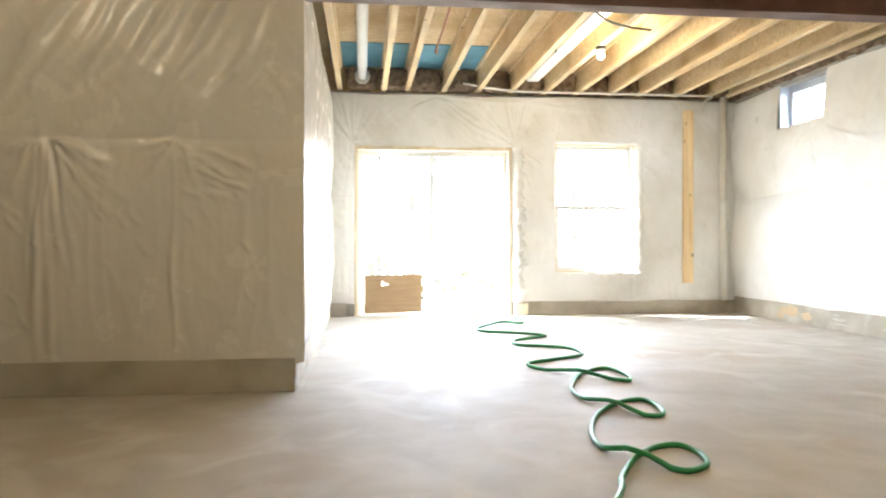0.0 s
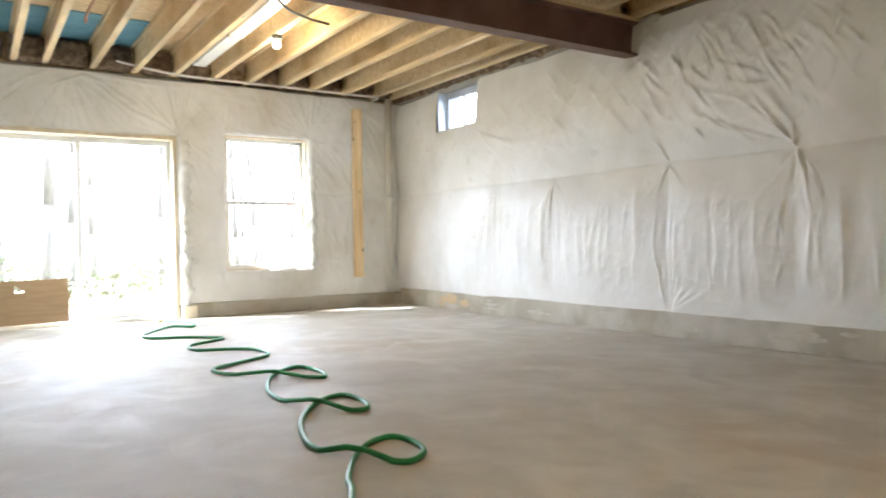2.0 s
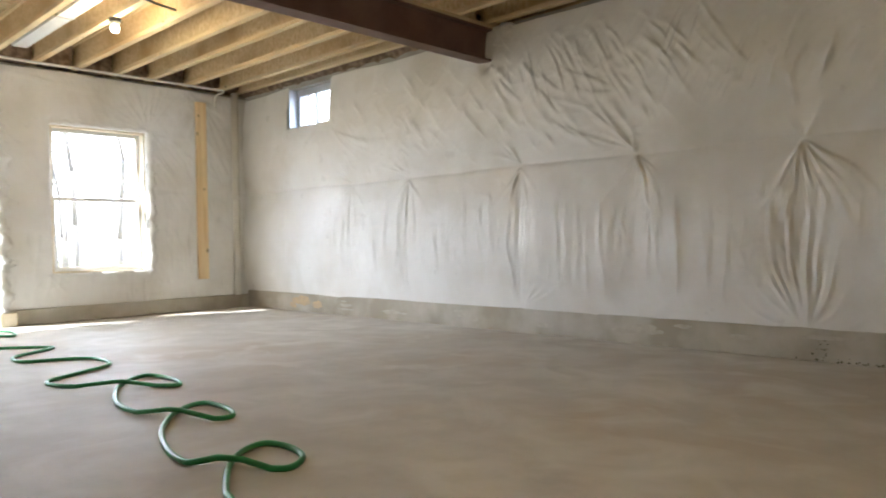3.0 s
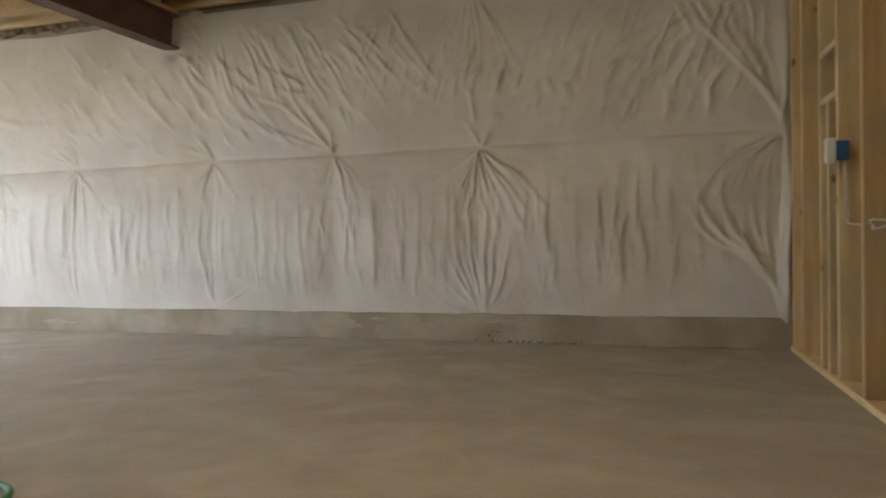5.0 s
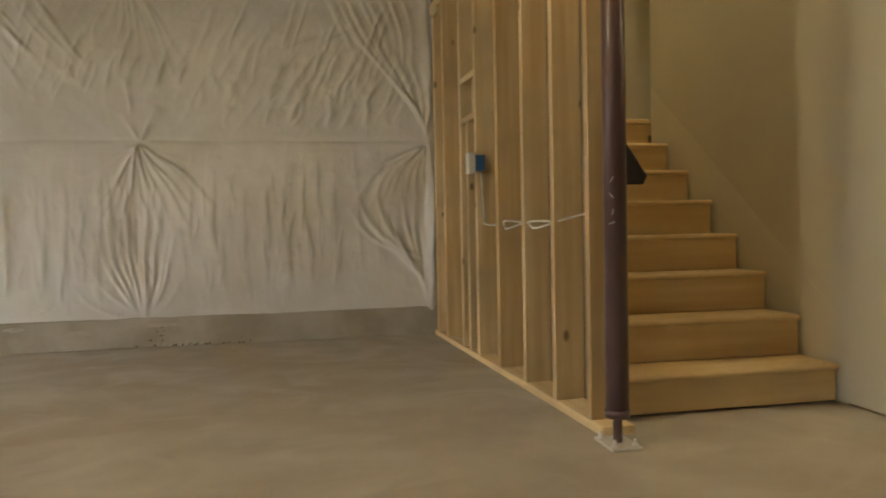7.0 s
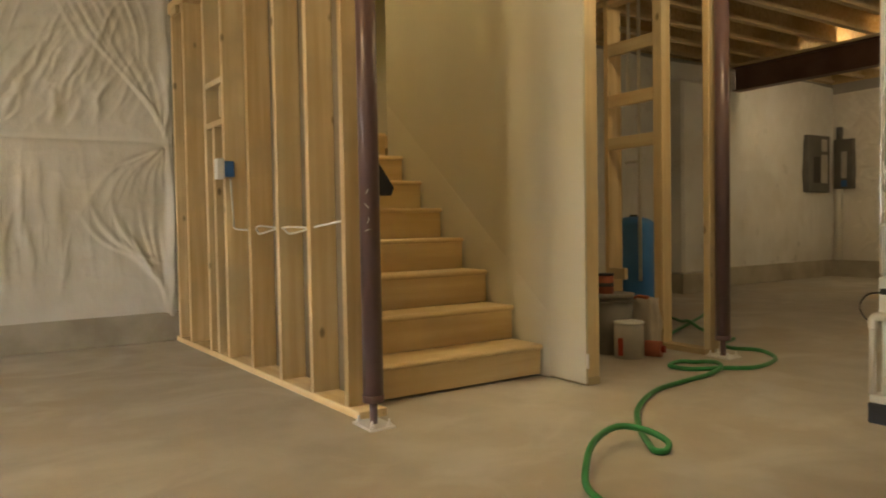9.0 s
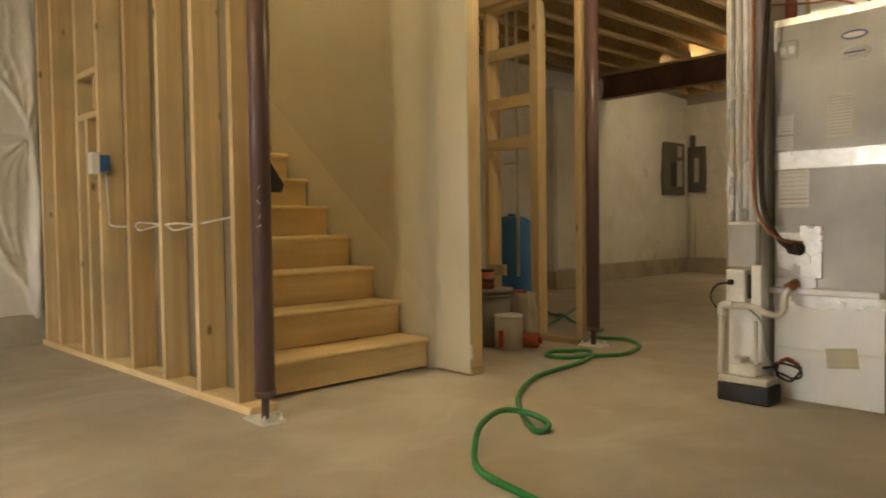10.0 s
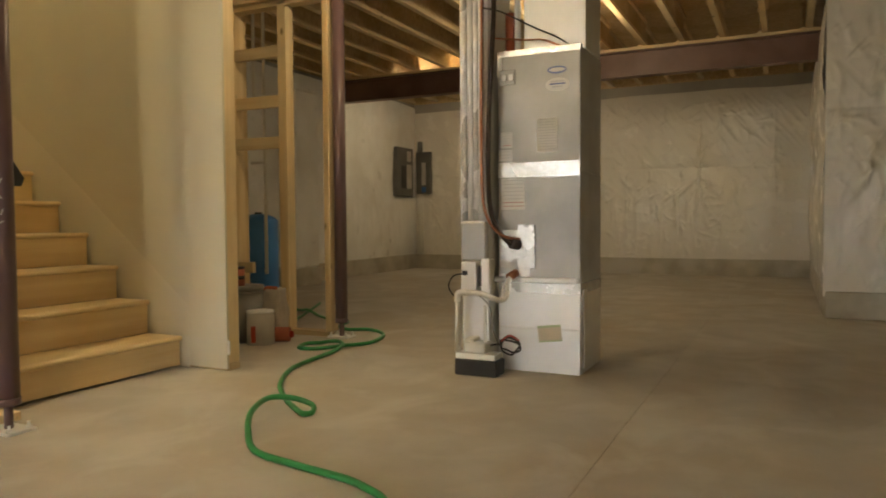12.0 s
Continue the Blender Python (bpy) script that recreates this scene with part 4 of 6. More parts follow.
# ---- small high window ----
sw = thing("window_2", (XE, (s0 + s1) / 2, sz0), "small high sliding window in a deep sheeted recess", "window", kind="structure")
bm = box_bm(XE + 0.0, XE + 0.28, s0, s0 + 0.012, sz0, sz1)
box(bm, XE + 0.0, XE + 0.28, s1 - 0.012, s1, sz0, sz1)
box(bm, XE + 0.0, XE + 0.28, s0, s1, sz0 - 0.012, sz0)
part("recess_lining", bm, shade_grey_vinyl, sw, "recess lining coloured the blue-grey of its shade")
ga, gb, gm, gx = s0 + 0.10, s1 - 0.04, 5.36, XE + 0.12
bm = box_bm(gx, gx + 0.06, s0 + 0.012, ga + 0.03, sz0, sz1, bev=0.003)
box(bm, gx, gx + 0.06, gb - 0.03, gb + 0.038, sz0, sz1, bev=0.003)
box(bm, gx, gx + 0.06, ga + 0.03, gb - 0.03, sz0, sz0 + 0.05, bev=0.003)
box(bm, gx, gx + 0.06, ga + 0.03, gb - 0.03, sz1 - 0.08, sz1, bev=0.003)
box(bm, gx, gx + 0.06, gm - 0.022, gm + 0.022, sz0 + 0.05, sz1 - 0.08, bev=0.003)
part("window_frame", bm, shade_grey_vinyl, sw, "vinyl frame coloured the grey-blue of its shade")
for ya, yb in ((ga + 0.03, gm - 0.022), (gm + 0.022, gb - 0.03)):
    p = part("pane", box_bm(gx + 0.025, gx + 0.033, ya, yb, sz0 + 0.05, sz1 - 0.08), glass, sw, "clear glass")
    p.visible_shadow = False

# ---- outside ----
bm = bmesh.new()
bmesh.ops.create_grid(bm, x_segments=60, y_segments=60, size=1.0)
for v in bm.verts:
    x, y = v.co.x * 60, v.co.y * 60 + 30
    edge = max(0.0, min(1.0, max((y - 7.3) / 6, (x - 5.5) / 3, (-7.5 - x) / 6)))
    v.co = Vector((x, y, -0.32 + (0.17 + 0.5 * noise.noise(Vector((x * 0.09, y * 0.09, 1.7)))) * edge))
single("ground", bm, litter, "woodland floor of brown leaf litter and sparse green", "ground", kind="structure")
bm = bmesh.new()
seg = 48
vs = []
for i in range(seg + 1):
    a = math.pi * (-0.55 + 1.6 * i / seg)
    x, y = 36 * math.cos(a), 12 + 36 * math.sin(a)
    vs.append((bm.verts.new((x, y, -1.5)), bm.verts.new((x, y, 23))))
for (a, b), (c, d) in zip(vs, vs[1:]):
    bm.faces.new((a, c, d, b))
single("backdrop", bm, sky_glow, "bright hazy daylight sky behind bare woods", "sky", kind="structure")


def tree(x, y, h, r, seed, leafy):
    rnd = random.Random(seed)
    t = thing("tree", (x, y, -0.2), "slender bare woodland tree with grey-brown bark", "tree", "woodland trees")
    lean = Vector((rnd.uniform(-0.06, 0.06), rnd.uniform(-0.06, 0.06), 1))
    bm = bmesh.new()
    pts = [Vector((x, y, -0.3)) + lean * h * k / 6 + Vector((rnd.uniform(-0.06, 0.06), rnd.uniform(-0.06, 0.06), 0)) * k for k in range(7)]
    for k in range(6):
        rod(bm, pts[k], pts[k + 1] + (pts[k + 1] - pts[k]) * 0.02, r * (1 - k / 7), r * (1 - (k + 1) / 7), seg=10)
    part("trunk", bm, bark, t)
    bm, tips = bmesh.new(), []
    for k in range(16):
        f = rnd.uniform(0.25, 0.95)
        i = min(5, int(f * 6))
        p = pts[i].lerp(pts[i + 1], f * 6 - i)
        a = rnd.uniform(0, 6.28)
        q = p + Vector((math.cos(a), math.sin(a), rnd.uniform(0.3, 0.9))) * rnd.uniform(0.6, 1.8) * (1.1 - f)
        rod(bm, p, q, r * 0.22, r * 0.06, seg=6)
        tips.append(q)
        for _ in range(2):
            e = q + Vector((rnd.uniform(-0.6, 0.6), rnd.uniform(-0.6, 0.6), rnd.uniform(0.1, 0.6)))
            rod(bm, p.lerp(q, 0.6), e, r * 0.09, r * 0.03, seg=5)
            tips.append(e)
    tagged(part("limbs", bm, bark, t), kind="stuff")
    if leafy:
        bm = bmesh.new()
        for q in tips:
            for _ in range(10):
                c = q + Vector((rnd.gauss(0, 0.22), rnd.gauss(0, 0.22), rnd.gauss(0, 0.2)))
                n = Vector((rnd.gauss(0, 1), rnd.gauss(0, 1), rnd.gauss(0, 1))).normalized()
                s = n.orthogonal().normalized() * rnd.uniform(0.03, 0.06)
                o = n.cross(s)
                bm.faces.new([bm.verts.new(c + s), bm.verts.new(c + o * 0.6), bm.verts.new(c - s), bm.verts.new(c - o * 0.6)])
        part("crown", bm, leaf, t, "sparse yellow-green spring leaves")


rnd = random.Random(12)
for k in range(40):
    tree(rnd.uniform(-9, 15), rnd.uniform(13, 30), rnd.uniform(8, 13), rnd.uniform(0.07, 0.15), 100 + k, k % 4 == 0)
for k in range(5):
    tree(rnd.uniform(10, 16), rnd.uniform(-1, 9), rnd.uniform(7, 10), rnd.uniform(0.09, 0.16), 200 + k, False)
rnd = random.Random(31)
bm = bmesh.new()
for k in range(2600):
    x, y = rnd.uniform(-7, 6), rnd.uniform(11, 22)
    c = Vector((x, y, -0.1 + abs(rnd.gauss(0, 0.35))))
    n = Vector((rnd.gauss(0, 1), rnd.gauss(0, 1), rnd.gauss(0, 1))).normalized()
    s = n.orthogonal().normalized() * rnd.uniform(0.04, 0.09)
    o = n.cross(s)
    bm.faces.new([bm.verts.new(c + s), bm.verts.new(c + o * 0.6), bm.verts.new(c - s), bm.verts.new(c - o * 0.6)])
single("undergrowth", bm, leaf, "low yellow-green undergrowth between trees", "undergrowth", kind="stuff")


# ---- lamps: one bulb in view, the others added out of view ----
def lamp_or_fill(x, y, z, watts):
    f = thing("ceiling_or_fill_lamp", (x, y, z), "bare bulb in a white porcelain lampholder, switched on, seen or added as fill", "lamp", "bare bulbs")
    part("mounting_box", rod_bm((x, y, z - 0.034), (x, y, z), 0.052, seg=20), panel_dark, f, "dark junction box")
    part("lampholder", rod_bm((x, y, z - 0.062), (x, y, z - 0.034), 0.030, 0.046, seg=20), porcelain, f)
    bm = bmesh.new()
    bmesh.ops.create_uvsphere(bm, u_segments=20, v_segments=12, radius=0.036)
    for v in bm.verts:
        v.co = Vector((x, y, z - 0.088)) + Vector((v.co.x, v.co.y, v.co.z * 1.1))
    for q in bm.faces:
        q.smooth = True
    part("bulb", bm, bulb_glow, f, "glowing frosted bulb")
    la = new("bulb_or_fill_light", bpy.data.lights.new("bulb_or_fill_light", "POINT"))
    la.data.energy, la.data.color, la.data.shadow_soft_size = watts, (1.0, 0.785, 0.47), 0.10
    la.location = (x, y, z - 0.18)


lamp_or_fill(1.49, 4.60, JOIST, 7.5)
lamp_or_fill(0.60, -0.75, JOIST, 8.6)
# added unseen on the west side to brighten the jog's sheeting
lamp_or_fill(-2.70, 0.30, JOIST, 3.4)
lamp_or_fill(0.40, -4.35, JOIST, 3.9)
# back room, out of view; the second added to brighten the far long wall
lamp_or_fill(0.10, -7.6, JOIST, 4.0)
lamp_or_fill(2.30, -9.4, JOIST, 4.8)
# unseen, added at the shaft top in place of light from upstairs
lamp_or_fill(2.25, -3.05, 5.15, 10)


# ---- stairs ----
def stair_z(i):
    return 0.182 + RISE * (i - 1)


stairs = thing("staircase", (STEP_X, (STAIR_N + STAIR_S) / 2, 0), "closed wooden staircase with bullnosed oak treads rising to a landing", "stairs")
for i in range(1, 9):
    x, z = STEP_X + RUN * (i - 1), stair_z(i)
    z0 = 0.014 if i == 1 else stair_z(i - 1) + 0.0005
    part("riser", box_bm(x, x + 0.018, STAIR_S, STAIR_N, z0, z - 0.029, bev=0.001), oak, stairs)
    depth = RUN + 0.03 if i < 8 else 0.12
    part("tread", box_bm(x - 0.028, x - 0.028 + depth, STAIR_S, STAIR_N + 0.004, z - 0.028, z, bev=0.009), oak, stairs)
part("stringer", box_bm(STEP_X + 0.02, STEP_X + 0.26, STAIR_N - 0.045, STAIR_N - 0.002, 0.0, 0.15), pine_x, stairs, "rough lumber stringer")
part("landing", box_bm(STEP_X + 7 * RUN + 0.093, XE - 0.07, -4.88, STAIR_N, stair_z(8) - 0.10, stair_z(8) - 0.001, bev=0.003), oak, stairs)
bm = bmesh.new()
sx0, sx1 = 1.305, 3.09
line = lambda x: 0.335 + 0.785 * (x - 1.285)
outline = ((sx0, 0.0), (sx0, line(sx0)), (sx1, line(sx1)), (sx1, line(sx1) - 0.75), (1.9, 0.0))
av = [bm.verts.new((x, STAIR_S - 0.0187, z)) for x, z in outline]
bv = [bm.verts.new((x, STAIR_S - 0.0195, z)) for x, z in outline]
bm.faces.new(av)
bm.faces.new(bv[::-1])
for k in range(5):
    bm.faces.new((av[k], av[(k + 1) % 5], bv[(k + 1) % 5], bv[k]))
part("skirt_board", bm, skirt_mat, stairs, "painted skirt board along wall")
bm = bmesh.new()
tri = ((STAIR_N + 0.01, 1.16), (STAIR_N + 0.01, 0.985), (-2.69, 0.985), (-2.705, 1.02))
av = [bm.verts.new((1.235, y, z)) for y, z in tri]
bv = [bm.verts.new((1.265, y, z)) for y, z in tri]
bm.faces.new(av)
bm.faces.new(bv[::-1])
for k in range(4):
    bm.faces.new((av[k], av[(k + 1) % 4], bv[(k + 1) % 4], bv[k]))
bmesh.ops.bevel(bm, geom=bm.edges[:], offset=0.004, segments=1, affect="EDGES", profile=0.5)
part("rail_bracket", bm, black_plastic, stairs, "black wedge-shaped bracket")

# drywall wall beside the stairs, with its bare end stud
WY = STAIR_S - 0.02
wall_s = thing("wall_stairs", (2.0, WY, 0), "smooth unpainted drywall partition beside the stairs with ragged lower edge", "wall", kind="structure")
bm = box_bm(1.03, 3.10, WY - 0.014, WY, 0.012, 5.2)
part("drywall_sheet", bm, drywall, wall_s)
part("torn_edge", box_bm(1.012, 1.034, WY - 0.012, WY - 0.002, 0.09, 0.17, bev=0.004), drywall_raw, wall_s, "torn drywall paper edge")
for x in (1.035, 1.45, 1.86, 2.27, 2.68, 3.06):
    part("stud", box_bm(x, x + 0.038, WY - 0.104, WY - 0.015, 0.04, 2.46, bev=0.003), pine_z, wall_s, "pale lumber stud")
part("bottom_plate", box_bm(1.03, 3.10, WY - 0.104, WY - 0.015, 0.0, 0.038, bev=0.003), pine_x, wall_s)
part("top_plate", box_bm(1.03, 3.10, WY - 0.104, WY - 0.015, 2.461, 2.54, bev=0.003), pine_x, wall_s)
part("header", box_bm(1.03, 3.10, WY - 0.104, WY - 0.015, 2.541, JOIST), pine_x, wall_s)
# upper part of the stair shaft
shaft = thing("wall_shaft", (3.9, -3.2, 0), "plain painted drywall lining the stair shaft", "wall", kind="structure")
part("shaft_panel", box_bm(XE - 0.07, XE - 0.05, -4.9, STAIR_N + 0.02, 0.0, 5.2), drywall, shaft)
part("shaft_panel", box_bm(3.086, 3.10, -4.9, WY - 0.11, 0.0, 5.2), drywall, shaft)
part("shaft_panel", box_bm(3.10, XE - 0.07, -4.92, -4.90, 0.0, 5.2), drywall, shaft)
part("shaft_panel", box_bm(SW0, XE, STAIR_N + 0.02, STAIR_N + 0.04, JOIST, 5.2), drywall, shaft)
part("shaft_panel", box_bm(SW0 - 0.02, SW0, WY - 0.1, STAIR_N + 0.04, JOIST, 5.2), drywall, shaft)
part("shaft_panel", box_bm(1.03, 3.10, WY - 0.104, WY - 0.09, 2.9, 5.2), drywall, shaft)
single("ceiling_shaft", box_bm(SW0 - 0.02, XE, -4.92, STAIR_N + 0.04, 5.2, 5.22), drywall_raw, "plain white ceiling above the stair shaft", "ceiling", kind="structure")

# ---- stud partition ----
SY0, SY1 = -2.595, -2.455
studs = thing("stud_partition", (1.14, SY1, 0), "open stud partition of pale lumber on a bottom plate", "partition", kind="structure")
part("bottom_plate", box_bm(1.14, XE - 0.02, SY0, SY1, 0.0, 0.038, bev=0.003), pine_x, studs)
part("top_plate", box_bm(1.10, XE - 0.03, SY0, SY1, 2.46, 2.538, bev=0.003), pine_x, studs)
for k, x in enumerate((3.93, 3.65, 3.19, 2.84, 2.42, 2.01, 1.62, 1.26)):
    part("stud", box_bm(x - 0.019, x + 0.019, SY0 + 0.001 * (k % 3), SY1 - 0.0015 * (k % 2), 0.0385, 2.459, bev=0.003), rough_z if k % 3 == 1 else pine_z, studs)
part("cripple_stud", box_bm(3.01, 3.048, SY0, SY1 - 0.001, 0.0385, 1.50, bev=0.003), pine_z, studs)
part("cripple_stud", box_bm(2.95, 2.988, SY0 + 0.03, SY1 - 0.03, 1.56, 1.80, bev=0.003), pine_z, studs)
part("blocking", box_bm(2.86, 3.17, SY0, SY1 - 0.001, 1.50, 1.538, bev=0.003), pine_x, studs)
part("blocking", box_bm(2.86, 3.17, SY0, SY1 - 0.001, 1.76, 1.798, bev=0.003), pine_x, studs)
part("blocking", box_bm(1.28, 1.36, SY0 + 0.01, SY1 - 0.06, 0.36, 0.52, bev=0.003), pine_x, studs)
part("backing_sheet", box_bm(1.31, XE - 0.12, SY0 - 0.0135, SY0 - 0.0015, 0.012, 2.80), backing, studs, "grey-brown paper back of drywall")
part("brace", box_bm(3.70, 3.82, SY1, SY1 + 0.03, 2.39, 2.45, bev=0.003), pine_x, studs)

studs.rotation_euler = (0, 0, radians(2.2))

SYW = SY1
SY1 = SYW + 0.062
box_sw = thing("thermostat_box", (2.80, SY1, 1.15), "white and blue electrical box fixed to stud", "electrical box")
part("faceplate", box_bm(2.735, 2.812, SY1 + 0.026, SY1 + 0.070, 1.150, 1.275, bev=0.004), vinyl, box_sw, "white cover")
part("back_box", box_bm(2.742, 2.806, SY1 - 0.035, SY1 + 0.025, 1.165, 1.26, bev=0.003), outlet_blue, box_sw, "blue plastic box")
part("mount", box_bm(2.806, 2.826, SY1 - 0.045, SY1 + 0.0, 1.19, 1.24, bev=0.002), outlet_blue, box_sw, "blue mounting arm")
cable = thing("wiring_cable", (2.2, SY1, 0.82), "white electrical cable threaded through studs", "cable")
cz = 0.845
part("cable_run", tube_bm([(2.78, SY1 - 0.02, 1.16), (2.79, SY1 - 0.03, 1.02), (2.80, SY1 - 0.04, 0.90), (2.70, SY1 - 0.02, cz), (2.42, SY1 - 0.05, cz - 0.01), (2.25, SY1 - 0.02, cz - 0.03),
                             (2.01, SY1 - 0.05, cz), (1.82, SY1 - 0.03, cz - 0.03), (1.62, SY1 - 0.07, cz), (1.45, SY1 - 0.06, cz + 0.012), (1.26, SY1 - 0.08, cz + 0.03)], 0.0055, seg=8), cable_white, cable)
part("cable_run", tube_bm([(2.42, SY1 - 0.05, cz - 0.01), (2.22, SY1 - 0.005, cz + 0.012), (2.01, SY1 - 0.05, cz), (1.80, SY1 - 0.02, cz + 0.004), (1.62, SY1 - 0.07, cz - 0.003)], 0.005, seg=8), cable_white, cable)


SY1 = SYW
# ---- steel columns ----
def column(x, y, z1, r=0.043):
    c = thing("steel_column", (x, y, 0), "dark maroon painted steel jack post bolted to floor", "column", "steel columns")
    part("shaft", rod_bm((x, y, 0.12), (x, y, z1 - 0.02), r, seg=28), column_mat, c)
    part("collar", rod_bm((x, y, 0.105), (x, y, 0.135), r + 0.003, seg=28), column_mat, c)
    part("jack_screw", rod_bm((x, y, 0.012), (x, y, 0.11), 0.017, seg=16), column_mat, c)
    part("base_plate", box_bm(x - 0.085, x + 0.085, y - 0.06, y + 0.06, 0.0, 0.012, bev=0.002), galv, c, "worn galvanized base plate")
    part("cap_plate", box_bm(x - 0.075, x + 0.075, y - 0.06, y + 0.06, z1 - 0.02, z1, bev=0.002), galv, c)
    for dx in (-0.062, 0.062):
        for dy in (-0.04, 0.04):
            part("bolt", rod(rod_bm((x + dx, y + dy, 0.012), (x + dx, y + dy, 0.022), 0.013, seg=6), (x + dx, y + dy, 0.02), (x + dx, y + dy, 0.038), 0.006, seg=8), galv, c)
    return c


col = column(1.035, -2.47, 2.54)
# chalk marks on the post
for k, (z, dx) in enumerate(((0.99, 0.0), (0.93, 0.01), (0.87, -0.006), (0.83, 0.008))):
    bm = box_bm(-0.012, 0.012, -0.0012, 0.0012, -0.0014, 0.0014)
    bm.transform(Matrix.Translation((1.035 - 0.036 + dx * 0.3, -2.47 + 0.027 + dx * 0.2, z)) @ Matrix.Rotation(radians(52), 4, "Z") @ Matrix.Rotation(radians((60, -50, 75, 20)[k]), 4, "Y"))
    part("chalk_mark", bm, paper, col, "faint chalk mark")
column(1.100, -4.93, 2.42)

# ---- utility corner framing ----
UY0, UY1 = -4.985, -4.895
util = thing("utility_framing", (1.6, UY1, 0), "bare lumber framing with cross rails round utility corner", "framing", kind="structure")
for x in (1.185, 1.575, 2.03, 2.40):
    part("stud", box_bm(x - (0.045 if x == 1.575 else 0.019), x + 0.03 - 0.011 * (x > 2), UY0 - (0.05 if x > 1.8 else 0.0), UY1, 0.039, 2.419, bev=0.003), rough_z if x > 1.8 else pine_z, util)
part("bottom_plate", box_bm(1.20, 1.62, UY0, UY1, 0.0, 0.038, bev=0.003), pine_x, util)
for z in (1.36, 1.66, 2.02):
    part("rail", box_bm(1.606, 2.01, UY1 - 0.04, UY1 - 0.002, z, z + 0.085, bev=0.003), pine_x, util)
part("rail", box_bm(1.86, 2.01, UY1 - 0.03, UY1 + 0.006, 0.44, 0.52, bev=0.003), pine_x, util)
part("top_plate", box_bm(1.03, 3.08, UY0, UY1, 2.3835, 2.4195, bev=0.003), pine_x, util)

pipes = thing("supply_pipes", (1.9, -5.1, 0), "thin pale water pipes rising behind the framing", "pipes")
part("riser_pipe", rod_bm((1.885, -5.08, 0.42), (1.885, -5.08, 2.80), 0.013, seg=12), pvc, pipes)
part("riser_pipe", rod_bm((2.00, -5.10, 1.70), (2.00, -5.10, 2.80), 0.013, seg=12), pvc, pipes)
part("cross_pipe", rod_bm((2.00, -5.10, 1.70), (1.80, -5.08, 1.70), 0.012, seg=12), pvc, pipes)
part("cross_pipe", rod_bm((1.885, -5.08, 1.28), (2.03, -5.10, 1.28), 0.012, seg=12), pvc, pipes)
part("feed_pipe", rod_bm((1.885, -5.08, 0.43), (2.08, -5.30, 0.43), 0.013, seg=12), pvc, pipes)

tank = thing("pressure_tank", (2.17, -5.33, 0), "blue steel pressure tank with a pale label", "tank")
bm = bmesh.new()
bmesh.ops.create_uvsphere(bm, u_segments=32, v_segments=16, radius=0.16)
for v in bm.verts:
    v.co.z = v.co.z * 0.45 + (0.815 if v.co.z > 1e-5 else 0.22)
    v.co += Vector((2.17, -5.33, 0))
for f in bm.faces:
    f.smooth = True
part("shell", bm, blue, tank)
part("foot_ring", rod_bm((2.17, -5.33, 0.0), (2.17, -5.33, 0.16), 0.12, seg=28), black_plastic, tank)
part("air_valve", rod_bm((2.17, -5.33, 0.85), (2.17, -5.33, 0.90), 0.03, seg=14), black_plastic, tank)
bm = bmesh.new()
for k in range(7):
    a0, a1 = radians(40 + 6 * k), radians(46 + 6 * k)
    q = [(2.17 + 0.1615 * math.cos(a), -5.33 + 0.1615 * math.sin(a), z) for a, z in ((a0, 0.45), (a1, 0.45), (a1, 0.70), (a0, 0.70))]
    bm.faces.new([bm.verts.new(p) for p in q])
part("label_sheet", bm, paper, tank, "pale paper label")

bucket = thing("storage_bucket", (1.65, -4.53, 0), "grey plastic bucket with a lid on floor", "bucket")
part("pail", rod_bm((1.65, -4.53, 0.0), (1.65, -4.53, 0.36), 0.12, 0.145, seg=28), bucket_grey, bucket)
part("lid", rod(rod_bm((1.65, -4.53, 0.36), (1.65, -4.53, 0.385), 0.15, seg=28), (1.65, -4.53, 0.335), (1.65, -4.53, 0.345), 0.152, seg=28), bucket_grey, bucket)
tin = thing("small_tin", (1.67, -4.50, 0.385), "small red and black tin standing on bucket lid", "tin")
part("tin_body", rod_bm((1.67, -4.50, 0.385), (1.67, -4.50, 0.50), 0.055, seg=22), rust, tin)
part("tin_lid", rod_bm((1.67, -4.50, 0.50), (1.67, -4.50, 0.515), 0.057, seg=22), black_plastic, tin)
part("tin_band", rod_bm((1.67, -4.50, 0.43), (1.67, -4.50, 0.455), 0.0562, seg=22), panel_dark, tin)
can = thing("paint_can", (1.455, -4.485, 0), "round white-labelled paint can with metal rim", "can")
part("can_body", rod_bm((1.455, -4.485, 0.0), (1.455, -4.485, 0.22), 0.092, seg=28), can_white, can)
part("can_lid", rod_bm((1.455, -4.485, 0.22), (1.455, -4.485, 0.228), 0.086, seg=28), galv, can)
part("can_rim", rod_bm((1.455, -4.485, 0.214), (1.455, -4.485, 0.224), 0.095, seg=28), galv, can)
bm = bmesh.new()
for k in range(4):
    a0, a1 = radians(100 + 7 * k), radians(107 + 7 * k)
    bm.faces.new([bm.verts.new((1.47 + 0.0845 * math.cos(a), -4.47 + 0.0845 * math.sin(a), z)) for a, z in ((a0, 0.02), (a1, 0.02), (a1, 0.13), (a0, 0.13))])
part("colour_patch", bm, red, can, "red label patch")
sack = thing("paper_sack", (1.53, -4.72, 0), "crumpled paper sack with reddish edges standing open", "sack")
bm = bmesh.new()
bmesh.ops.create_cube(bm, size=1.0)
bmesh.ops.subdivide_edges(bm, edges=bm.edges[:], cuts=7, use_grid_fill=True)
